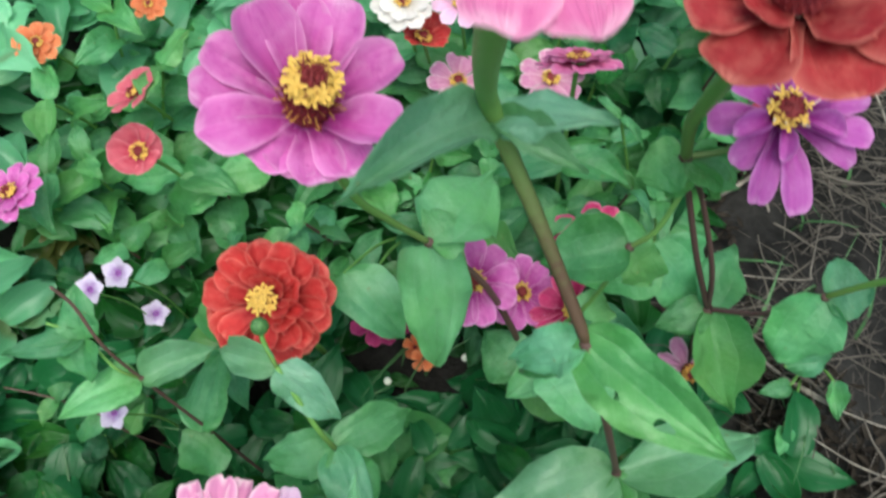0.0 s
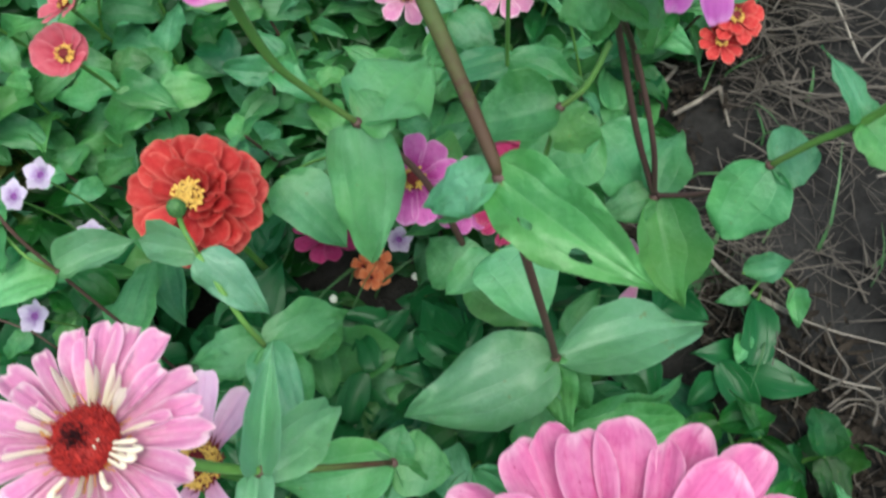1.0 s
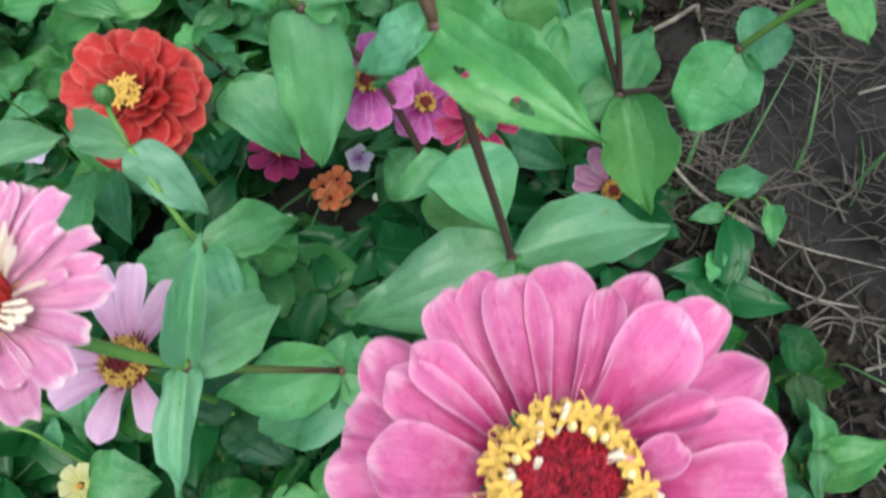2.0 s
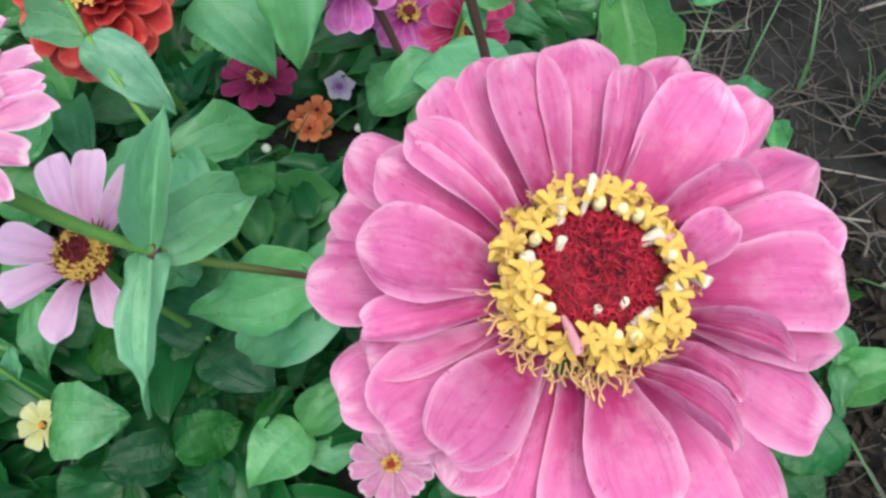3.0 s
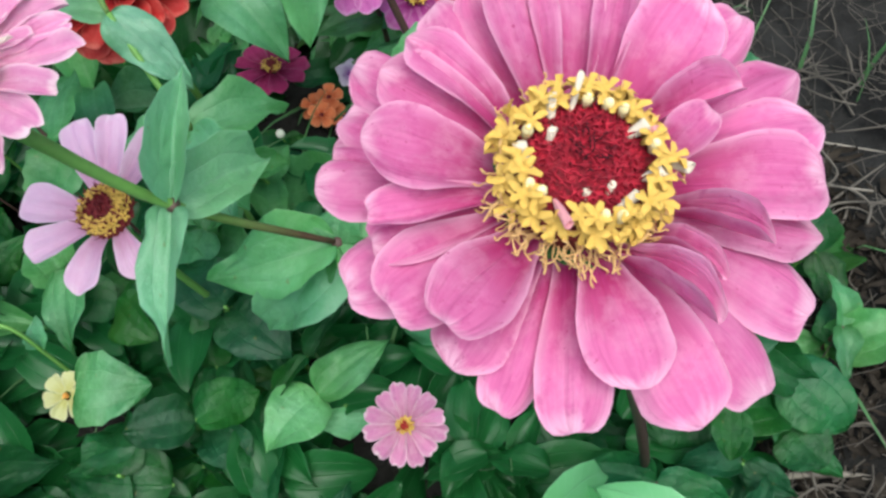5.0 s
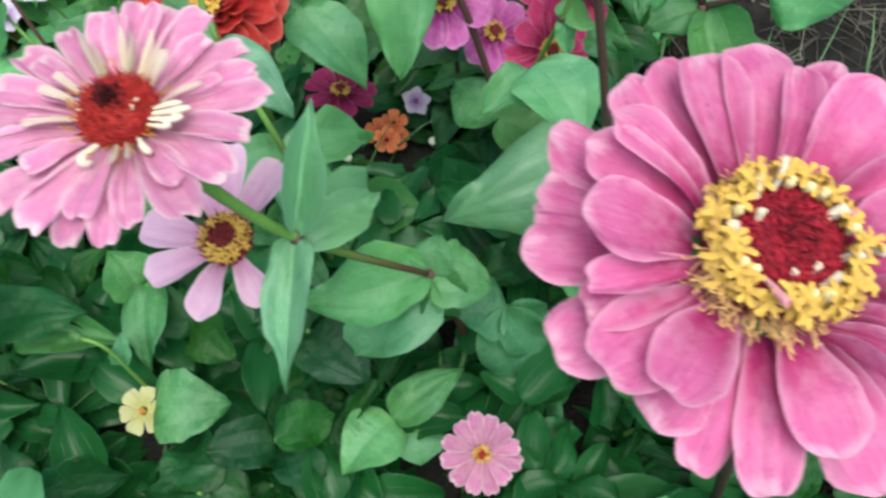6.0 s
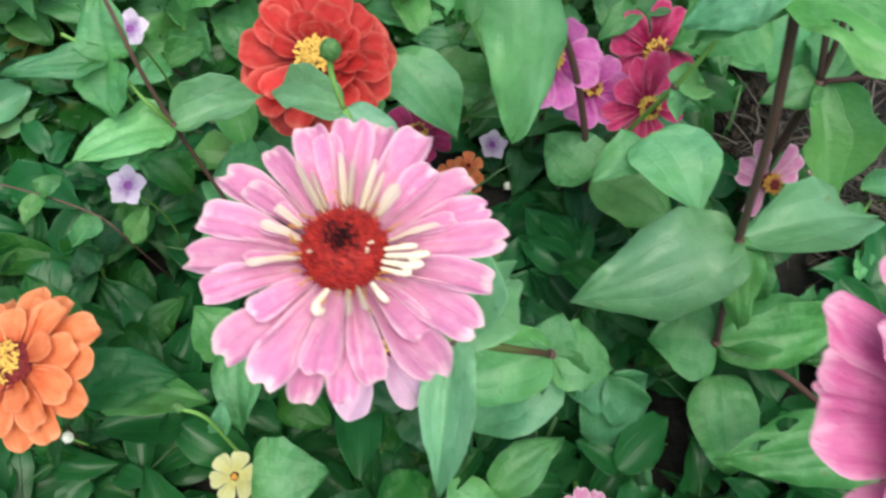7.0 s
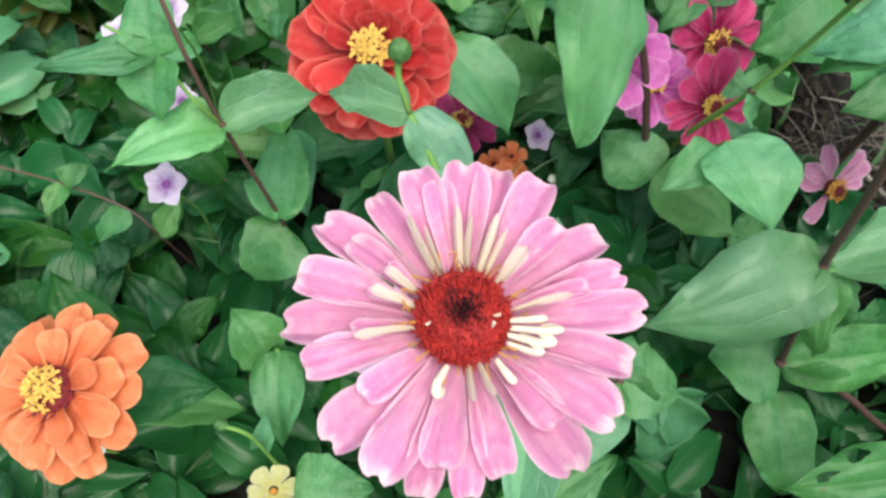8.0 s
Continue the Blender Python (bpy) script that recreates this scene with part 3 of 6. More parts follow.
def styles(head, n, at_r, at_h, size, mat, tilt=50, seed=5, name="style", mesh=style_mesh, jitter=0.03, angles=None):
    r = RADIUS[head.name]
    rnd = random.Random(seed)
    for a in angles or ring_of(n, seed * 11, 200.0 / n, seed):
        rr = (at_r + rnd.uniform(-jitter, jitter)) * r
        s = size * r * rnd.uniform(0.75, 1.2)
        m = Matrix.Rotation(radians(a - 90), 4, "Z") @ Matrix.Translation((0, rr, (at_h + rnd.uniform(-jitter, jitter)) * r)) @ Matrix.Rotation(radians(-tilt + rnd.uniform(-30, 30)), 4, "X") @ Matrix.Rotation(radians(rnd.uniform(-25, 25)), 4, "Y") @ Matrix.Rotation(rnd.uniform(0, 6.28), 4, "Z") @ Matrix.Diagonal((s, s, s, 1))
        part(name, mesh(rnd.randrange(5), mat.name), head, m)


def rolled(head, rows, mat, lean=48, at_h=0.09, mesh=pod_mesh, spin=1.7):
    """Rolled petals set one by one on the disc. Each row: angle and radius of the foot, heading of the tip, length, width."""
    r = RADIUS[head.name]
    for k, (a, rr, heading, length, width) in enumerate(rows):
        foot = Vector((math.cos(radians(a)) * rr, math.sin(radians(a)) * rr, at_h)) * r
        m = Matrix.Translation(foot) @ Matrix.Rotation(radians(heading - 90), 4, "Z") @ Matrix.Rotation(radians(-lean), 4, "X") @ Matrix.Rotation(k * spin, 4, "Z") @ Matrix.Diagonal((width * 2.5 * r, width * 2.5 * r, length * r, 1))
        part("rolled_petal", mesh(k % 5, mat.name), head, m)


def knobs(head, places, size, mat, at_h=0.15):
    """Round floret buds that have not opened; each at an angle and a radius."""
    r = RADIUS[head.name]
    for a, rr in places:
        x, y = math.cos(radians(a)) * rr * r, math.sin(radians(a)) * rr * r
        pts = [Vector((x, y, z * r)) for z in (at_h - size, at_h - 0.3 * size, at_h + 0.3 * size, at_h + 0.7 * size, at_h + 0.9 * size)]
        v, f = tube(pts, [0.3 * size * r, 0.48 * size * r, 0.52 * size * r, 0.36 * size * r, 0.10 * size * r], 8)
        part("floret_bud", mesh_of("floret_bud", v, f, mat), head, Matrix.Identity(4))


def sepals(head, n, length, mat=BUD_GREEN):
    """The green cup of scales under the petals."""
    petals(head, ring_of(n, 10, 4, 4), length, 0.2, "wide", mat, 25, 0.05, -0.22, 0.05, "sepal")


def simple_zinnia(p, centre, axis, radius, n, mat, spin=0.0, kind="wide", width=0.55, disc=MAROON, pitch=8.0, disc_r=0.2, disc_h=0.25, rows=1, full=True):
    """A small single zinnia: one or two rows of petals, a dark disc and a ring of yellow florets."""
    h = flower(p, centre, axis, radius, spin, disc=disc, disc_r=disc_r, disc_h=disc_h, spikes=50, spike=0.07)
    petals(h, ring_of(n, 12, 5, n), 1.0, width, kind, mat, pitch)
    if rows > 1:
        petals(h, ring_of(n - 2, 30, 8, n + 1), 0.78, width * 0.9, kind, mat, pitch + 14, base_h=0.0)
    if full:
        florets(h, 9, disc_r * 0.95, disc_h * 0.55, 0.17, YELLOW, 35)
    return h


# ---- flowers ----
THROAT = plain_material("throat_violet", (0.12, 0.03, 0.16), (0.24, 0.08, 0.30), 500.0)

# the large rose-pink zinnia
p = plant('zinnia_plant', 0.142, -0.037, 'large rose-pink zinnia with a yellow floret ring on its stem', 'flower')
stem(p, [(0.142, -0.037, -0.020), (0.131, -0.036, 0.050), (0.112, -0.034, 0.140), (0.091, -0.031, 0.220), (0.083, -0.030, 0.252)], 0.0020, 0.0028, STEM_BOTH)
h = flower(p, (0.0838, -0.0300, 0.2600), (0.12, -0.13, 1), 0.050, disc=DARK_RED, disc_r=0.265, disc_h=0.16, spikes=330, spike=0.028, sink=-0.02, lobes=5)
lay_petals(h, [(110, 1.07, 0.30, -0.12), (121, 1.06, 0.31, -0.16), (145, 1.10, 0.34, -0.21), (159, 1.03, 0.26, -0.22), (167, 1.02, 0.24, -0.24), (177, 1.06, 0.34, -0.22), (202, 1.03, 0.37, -0.25)], "paddle", PINK, 0.24, -0.20)
lay_petals(h, [(234, 0.90, 0.32, -0.24), (249, 0.97, 0.25, -0.30), (266, 1.01, 0.32, -0.20), (296, 1.08, 0.40, -0.23), (311, 1.15, 0.36, -0.30), (333, 1.15, 0.40, -0.30)], "paddle", PINK, 0.24, -0.20)
lay_petals(h, [(348, 1.07, 0.26, -0.18), (14, 1.13, 0.37, -0.08), (28, 1.22, 0.35, -0.17), (45, 1.25, 0.33, -0.14), (63, 1.11, 0.33, -0.06)], "paddle", PINK, 0.24, -0.18)
lay_petals(h, [(88, 1.04, 0.34, -0.01), (104, 0.99, 0.32, 0.0), (137, 0.90, 0.26, 0.04), (148, 0.92, 0.30, -0.02), (198, 0.88, 0.28, -0.10), (214, 0.94, 0.40, -0.10), (359, 1.09, 0.40, -0.10)], "spoon", PINK, 0.26, -0.12)
lay_petals(h, [(173, 0.87, 0.38, 0.10), (228, 0.86, 0.355, 0.04), (279, 0.88, 0.355, -0.05), (52, 0.97, 0.40, 0.13)], "dish", PINK, 0.28, -0.10)
lay_petals(h, [(73, 0.94, 0.20, 0.04), (19, 0.52, 0.19, 0.22, -14), (192, 0.88, 0.19, 0.02)], "spoon", PINK, 0.30, -0.08)
lay_petals(h, [(307, 0.80, 0.12, 0.03, -20), (318, 0.70, 0.09, 0.03, -6), (336, 0.80, 0.11, 0.05), (26, 0.80, 0.17, 0.08, 12)], "fold", PINK, 0.32, -0.08)
florets(h, 16, 0.275, 0.160, 0.105, YELLOW, 10, 3, 0.025)
florets(h, 23, 0.306, 0.140, 0.108, YELLOW, 30, 4, 0.025)
florets(h, 22, 0.328, 0.09, 0.104, YELLOW, 58, 9, 0.03)
v, f = tube([(0, 0, -0.0130), (0, 0, -0.0060), (0, 0, 0.0010), (0, 0, 0.0046)], [0.0125, 0.0150, 0.0152, 0.0130], 24)
part("receptacle", mesh_of("receptacle", v, f, MAROON), h, Matrix.Identity(4))
styles(h, 46, 0.315, 0.05, 0.095, TAN, 62, 5, mesh=tendril_mesh)
styles(h, 50, 0.318, 0.02, 0.10, TAN, 80, 6, mesh=tendril_mesh, angles=[190 + 152 * (k * 0.618 % 1) for k in range(42)])
styles(h, 50, 0.318, -0.03, 0.105, TAN, 88, 26, mesh=tendril_mesh, angles=[196 + 140 * (k * 0.618 % 1) for k in range(38)])
styles(h, 50, 0.315, -0.06, 0.095, TAN, 96, 27, mesh=tendril_mesh, angles=[200 + 130 * (k * 0.618 % 1) for k in range(26)])
rolled(h, [(129, 0.19, 95, 0.135, 0.042), (102, 0.20, 75, 0.175, 0.036), (186, 0.22, 127, 0.115, 0.052), (31, 0.19, 20, 0.115, 0.058), (339, 0.225, 8, 0.105, 0.048), (295, 0.23, 28, 0.105, 0.046), (359, 0.325, 318, 0.115, 0.048)], IVORY)
rolled(h, [(158, 0.155, 80, 0.075, 0.036), (292, 0.165, 60, 0.055, 0.036), (262, 0.175, 90, 0.045, 0.03)], IVORY, 30, 0.12)
rolled(h, [(231, 0.225, 276, 0.19, 0.040), (26, 0.25, 350, 0.08, 0.036)], PISTIL_PINK, 52, 0.12)
knobs(h, [(156, 0.25), (207, 0.27), (218, 0.25), (277, 0.255), (291, 0.277), (8, 0.266), (50, 0.25), (65, 0.24), (85, 0.24)], 0.046, PALE_BUD)
styles(h, 34, 0.05, 0.150, 0.05, BLACK_RED, 30, 16, "disc_floret", style_mesh, 0.045)
sepals(h, 12, 0.4)

# the pale pink zinnia with cream inner petals
p = plant('zinnia_plant', 0.030, 0.052, 'pale pink zinnia with cream inner petals and red centre', 'flower')
stem(p, [(0.030, 0.052, -0.020), (0.020, 0.050, 0.050), (0.008, 0.047, 0.098)], 0.0024, 0.0022, STEM_BROWN)
stem(p, [(0.008, 0.047, 0.098), (-0.038, 0.030, 0.162), (-0.062, 0.024, 0.213), (-0.072, 0.023, 0.235)], 0.0013, 0.0031, STEM_FORK)
knot(p, (-0.038, 0.030, 0.162), 0.0030, STEM_BROWN)
knot(p, (0.008, 0.047, 0.098), 0.0030, STEM_BROWN)
leaf(p, (-0.038, 0.030, 0.162), (-0.033, 0.077, 0.181), 0.014, 'lance', 0.05, 0.8, mat=LEAF_MEALY_SHEEN, up=(0.25, -0.5, 1))
leaf(p, (-0.038, 0.030, 0.162), (-0.012, 0.062, 0.140), 0.024, 'ovate', 0.05, 0.3, mat=LEAF_MEALY_SHEEN, up=(0.1, -0.5, 1))
leaf(p, (-0.038, 0.030, 0.162), (-0.042, -0.018, 0.135), 0.018, 'lance', 0.06, 0.5, mat=LEAF_MEALY_SHEEN)
leaf(p, (0.008, 0.047, 0.098), (0.036, 0.044, 0.090), 0.030, mat=LEAF_PALE)
leaf(p, (0.008, 0.047, 0.098), (-0.026, 0.023, 0.065), 0.034, mat=LEAF_PALE)
leaf(p, (0.008, 0.047, 0.098), (-0.049, 0.039, 0.085), 0.032, mat=LEAF_PALE)
leaf(p, (0.008, 0.047, 0.098), (0.013, 0.063, 0.105), 0.020)
leaf(p, (0.008, 0.047, 0.098), (0.020, 0.035, 0.080), 0.022)
h = flower(p, (-0.0700, 0.0215, 0.2430), (-0.04, -0.03, 1), 0.0357, disc=BRIGHT_RED, disc_r=0.285, disc_h=0.20, spikes=560, spike=0.045)
lay_petals(h, [(88, 1.10, 0.32, 0.0), (77, 1.10, 0.27, -0.02), (61, 1.13, 0.30, 0.0), (33, 1.07, 0.27, 0.05), (17, 1.06, 0.24, 0.08), (2, 1.14, 0.27, 0.10), (344, 1.07, 0.25, 0.12), (326, 1.11, 0.33, 0.08), (305, 1.14, 0.35, 0.05), (283, 0.98, 0.24, 0.0)], "notch", PALE_PINK, 0.24, -0.08)
lay_petals(h, [(272, 1.07, 0.23, -0.07), (256, 1.10, 0.24, -0.07), (243, 1.10, 0.32, 0.0), (225, 1.11, 0.33, -0.02), (199, 1.02, 0.25, 0.0), (183, 1.11, 0.30, 0.0), (166, 1.08, 0.30, 0.0), (144, 1.14, 0.30, -0.05), (108, 1.09, 0.28, 0.0)], "notch", PALE_PINK, 0.24, -0.08)
lay_petals(h, [(126, 0.99, 0.20, 0.03), (147, 0.85, 0.20, 0.08), (101, 0.94, 0.22, 0.05), (46, 0.87, 0.22, 0.10), (221, 0.77, 0.21, 0.08), (262, 0.91, 0.27, 0.05), (311, 0.84, 0.25, 0.08)], "strap", PALE_PINK, 0.27, -0.03)
lay_petals(h, [(14, 0.79, 0.13, 0.14), (189, 0.68, 0.12, 0.08), (148, 0.56, 0.11, 0.10), (165, 0.60, 0.11, 0.09)], "strap", PALE_PINK, 0.30, 0.02)
lay_petals(h, [(10, 0.66, 0.05, 0.19), (194, 0.66, 0.065, 0.15), (46, 0.54, 0.10, 0.24), (152, 0.53, 0.07, 0.19), (168, 0.57, 0.08, 0.19)], "strap", CREAM, 0.30, 0.05)
lay_petals(h, [(120, 0.70, 0.06, 0.20), (114, 0.60, 0.035, 0.16), (94, 0.68, 0.06, 0.20), (86, 0.62, 0.045, 0.18), (72, 0.66, 0.06, 0.20), (64, 0.60, 0.045, 0.16), (276, 0.54, 0.045, 0.18), (290, 0.53, 0.045, 0.18)], "roll", CREAM, 0.29, 0.05)
rolled(h, [(354, 0.28, 0, 0.19, 0.046), (345, 0.29, 350, 0.27, 0.050), (336, 0.29, 338, 0.25, 0.050), (327, 0.31, 332, 0.20, 0.042), (341, 0.36, 330, 0.18, 0.040)], IVORY, 66, 0.10, hook_mesh, 0.5)
rolled(h, [(307, 0.33, 304, 0.15, 0.052), (253, 0.32, 243, 0.18, 0.056)], IVORY, 66, 0.07, hook_mesh, 0.5)
styles(h, 3, 0.19, 0.19, 0.05, IVORY, 20, 9, "rolled_petal", pod_mesh, 0.02, [330, 350, 200])
styles(h, 22, 0.30, 0.04, 0.12, OCHRE, 60, 12)
styles(h, 110, 0.05, 0.205, 0.07, BLACK_RED, 8, 15, "disc_floret", style_mesh, 0.06)
styles(h, 40, 0.2, 0.15, 0.06, BRIGHT_RED, 30, 19, "disc_floret", style_mesh, 0.07)
sepals(h, 10, 0.4)

# the lilac-pink single zinnia beneath it
p = plant('zinnia_plant', -0.058, 0.050, 'lilac-pink single zinnia with eight spaced petals', 'flower')
stem(p, [(-0.050, 0.055, -0.020), (-0.060, 0.042, 0.080), (-0.065, 0.034, 0.148)], 0.0018, 0.0016, STEM_GREEN)
h = flower(p, (-0.065, 0.035, 0.1505), (-0.05, -0.15, 1), 0.0295, disc=MAROON, disc_r=0.30, disc_h=0.26, spikes=160, spike=0.09)
lay_petals(h, [(170, 1.10, 0.52, 0.10), (207, 1.06, 0.46, 0.08), (255, 1.05, 0.44, 0.06), (301, 1.02, 0.38, 0.10), (56, 1.20, 0.48, 0.18), (90, 1.32, 0.40, 0.10), (113, 1.38, 0.44, 0.08)], "spoon", LILAC, 0.2, -0.05)
florets(h, 18, 0.22, 0.23, 0.13, YELLOW, 30)
florets(h, 18, 0.27, 0.18, 0.13, YELLOW, 50, 4)

# tall stem with a rose-pink head that hangs over the path
p = plant('zinnia_plant', 0.125, 0.060, 'tall zinnia stem with paired leaves and rose-pink bloom', 'flower')
stem(p, [(0.233, 0.032, -0.020), (0.172, 0.047, 0.012), (0.132, 0.058, 0.044), (0.094, 0.066, 0.064)], 0.0020, 0.0017, STEM_BROWN, 'root_stem')
stem(p, [(0.094, 0.066, 0.064), (0.088, 0.074, 0.095), (0.083, 0.086, 0.130), (0.069, 0.093, 0.200), (0.056, 0.104, 0.256)], 0.0016, 0.0018, STEM_BROWN)
stem(p, [(0.056, 0.104, 0.256), (0.040, 0.128, 0.290), (0.023, 0.148, 0.329), (0.020, 0.135, 0.365), (0.021, 0.119, 0.400), (0.024, 0.110, 0.442)], 0.0022, 0.0042, STEM_UPPER)
knot(p, (0.056, 0.104, 0.256), 0.0032, STEM_BROWN)
knot(p, (0.083, 0.086, 0.130), 0.0027, STEM_BROWN)
knot(p, (0.094, 0.066, 0.064), 0.0030, STEM_BROWN)
knot(p, (0.023, 0.148, 0.329), 0.0034, STEM_GREEN)
leaf(p, (0.023, 0.148, 0.329), (-0.020, 0.110, 0.342), 0.018, 'ovate', 0.12, 0.25, mat=LEAF_MEALY_SHEEN, up=(0.15, -0.25, 1))
leaf(p, (0.023, 0.148, 0.329), (0.058, 0.139, 0.338), 0.017, 'ovate', 0.08, 0.2, mat=LEAF_MEALY_SHEEN, up=(0, -0.25, 1))
leaf(p, (0.023, 0.148, 0.329), (0.050, 0.131, 0.325), 0.011, 'ovate', 0.08, 0.2, mat=LEAF_MEALY_SHEEN, up=(0, -0.3, 1))
leaf(p, (0.053, 0.106, 0.257), (0.104, 0.065, 0.250), 0.028, 'ovate', 0.08, 0.10, mat=LEAF, up=(-0.1, -0.5, 1), curl=0.15, holes=3)
leaf(p, (0.056, 0.104, 0.256), (0.030, 0.107, 0.231), 0.019, mat=LEAF_PALE)
leaf(p, (0.056, 0.104, 0.253), (0.037, 0.108, 0.220), 0.016)
leaf(p, (0.083, 0.086, 0.130), (0.014, 0.064, 0.114), 0.040, 'ovate', 0.14, 0.2, mat=LEAF_MEALY_SHEEN, curl=0.45)
leaf(p, (0.083, 0.086, 0.130), (0.158, 0.109, 0.109), 0.032, 'ovate', 0.12, 0.22, mat=LEAF_MEALY_SHEEN)
leaf(p, (0.083, 0.086, 0.130), (0.089, 0.058, 0.100), 0.016, 'lance')
leaf(p, (0.083, 0.086, 0.130), (0.097, 0.070, 0.105), 0.018)
leaf(p, (0.094, 0.066, 0.064), (0.145, 0.088, 0.065), 0.026)
leaf(p, (0.106, 0.060, 0.034), (0.108, 0.014, 0.018), 0.036, 'round')
leaf(p, (0.094, 0.066, 0.064), (0.064, 0.070, 0.055), 0.040)
leaf(p, (0.094, 0.066, 0.064), (0.153, 0.073, 0.070), 0.030, 'round')
h = flower(p, (0.0255, 0.107, 0.450), (0.1, 0.15, 1), 0.034, disc=DARK_RED)
petals(h, [262, 291], 0.80, 0.44, "droop", PINK, 2, 0.15, -0.1, 0.03)
petals(h, [5, 30, 55, 80, 105, 130, 155, 180, 205, 325], 0.9, 0.42, "wide", PINK, 4, 0.15, -0.1)
florets(h, 14, 0.22, 0.15, 0.14, YELLOW)
sepals(h, 10, 0.4)

# the magenta cupped zinnia
p = plant('zinnia_plant', 0.055, 0.170, 'magenta cupped zinnia with tall maroon cone', 'flower')
stem(p, [(0.055, 0.170, -0.020), (0.045, 0.175, 0.050), (0.022, 0.185, 0.125), (-0.006, 0.187, 0.172)], 0.0021, 0.0018, STEM_BROWN)
stem(p, [(-0.006, 0.187, 0.172), (-0.024, 0.185, 0.200), (-0.034, 0.180, 0.228), (-0.040, 0.174, 0.278), (-0.0425, 0.177, 0.290)], 0.0016, 0.0024, STEM_GREEN)
knot(p, (-0.006, 0.187, 0.172), 0.0030, STEM_BROWN)
leaf(p, (-0.006, 0.187, 0.172), (0.026, 0.238, 0.152), 0.042, 'ovate', 0.12, 0.2, mat=LEAF_PALE)
leaf(p, (-0.006, 0.187, 0.172), (-0.005, 0.147, 0.106), 0.036, 'ovate', 0.08, 0.15, mat=LEAF_PALE)
leaf(p, (-0.006, 0.187, 0.172), (0.012, 0.200, 0.170), 0.030, mat=LEAF_PALE)
h = flower(p, (-0.0415, 0.1765, 0.296), (0.28, -0.12, 1), 0.040, disc=MAROON, disc_r=0.20, disc_h=0.62, spikes=200, spike=0.07)
petals(h, [78, 103, 128], 1.05, 0.62, "cup", MAGENTA, 26, 0.12, -0.02)
petals(h, [158, 182, 208], 1.0, 0.52, "wide", MAGENTA, 20, 0.12, -0.05, 0.08)
petals(h, [234, 258, 283, 308], 0.72, 0.55, "wide", MAGENTA, 12, 0.12, -0.06, 0.08)
petals(h, [30, 335], 0.98, 0.52, "cup", MAGENTA, 26, 0.12, -0.02)
florets(h, 14, 0.17, 0.50, 0.15, YELLOW, 25)
florets(h, 15, 0.19, 0.465, 0.12, YELLOW, 50, 6)
styles(h, 30, 0.20, 0.34, 0.09, MAROON, 70, 8)
styles(h, 26, 0.205, 0.22, 0.10, OCHRE, 70)
sepals(h, 10, 0.4)

# the scarlet double zinnia
p = plant('zinnia_plant', -0.085, 0.185, 'scarlet double zinnia with small yellow centre', 'flower')
stem(p, [(-0.080, 0.190, -0.020), (-0.088, 0.182, 0.060), (-0.093, 0.173, 0.118)], 0.0020, 0.0022, STEM_GREEN)
h = flower(p, (-0.095, 0.175, 0.128), (-0.02, -0.42, 1), 0.0350, disc=MAROON, disc_r=0.20, disc_h=0.22, spikes=50, spike=0.07)
petals(h, ring_of(15, 3, 6, 2), 1.0, 0.56, "wide", RED, -6, 0.15, -0.16, 0.07)
petals(h, ring_of(13, 14, 8, 3), 0.92, 0.48, "cup", RED, 6, 0.15, -0.08, 0.11, twist=14)
petals(h, [318, 345, 12, 38, 66, 110, 170, 225, 275], 0.74, 0.40, "cup", RED, 24, 0.15, -0.02, 0.20, twist=22)
petals(h, [300, 335, 5, 40, 85], 0.56, 0.32, "cup", RED, 42, 0.14, 0.02, 0.20, twist=25)
florets(h, 9, 0.16, 0.2, 0.17, YELLOW, 25)
florets(h, 5, 0.07, 0.26, 0.15, YELLOW, 10, 6)

# zinnia bud before it
p = plant('zinnia_plant', -0.050, 0.105, 'green zinnia bud above a fork of leaves', 'flower')
stem(p, [(-0.045, 0.100, -0.020), (-0.050, 0.100, 0.050), (-0.055, 0.101, 0.110)], 0.0020, 0.0017, STEM_GREEN)
stem(p, [(-0.055, 0.101, 0.110), (-0.062, 0.107, 0.130), (-0.079, 0.130, 0.152)], 0.0015, 0.0014, STEM_GREEN)
stem(p, [(-0.079, 0.130, 0.152), (-0.084, 0.139, 0.163), (-0.084, 0.143, 0.170)], 0.0012, 0.0014, STEM_GREEN, 'bud_stalk')
leaf(p, (-0.079, 0.130, 0.152), (-0.051, 0.112, 0.123), 0.021, 'ovate', 0.08, 0.3, mat=LEAF_MEALY_SHEEN)
leaf(p, (-0.079, 0.130, 0.152), (-0.110, 0.141, 0.147), 0.018, 'ovate', 0.14, 0.3, mat=LEAF_MEALY_SHEEN)
leaf(p, (-0.055, 0.101, 0.110), (-0.020, 0.127, 0.086), 0.024, 'ovate', 0.1, 0.2, mat=LEAF_PALE)
leaf(p, (-0.055, 0.101, 0.110), (-0.096, 0.099, 0.090), 0.026, mat=LEAF_PALE)
leaf(p, (-0.055, 0.101, 0.110), (-0.034, 0.056, 0.100), 0.024, 'lance', mat=LEAF_PALE)
leaf(p, (-0.055, 0.101, 0.110), (-0.035, 0.076, 0.080), 0.025, mat=LEAF_PALE)
h = flower(p, (-0.084, 0.143, 0.172), (0, -0.2, 1), 0.0058, name="bud", disc=BUD_GREEN, disc_r=0.75, disc_h=1.1, spikes=24, spike=0.12)
petals(h, ring_of(10, 0, 5, 3), 1.0, 0.5, "cup", BUD_GREEN, 70, 0.62, -0.4, 0.05, "bud_scale")

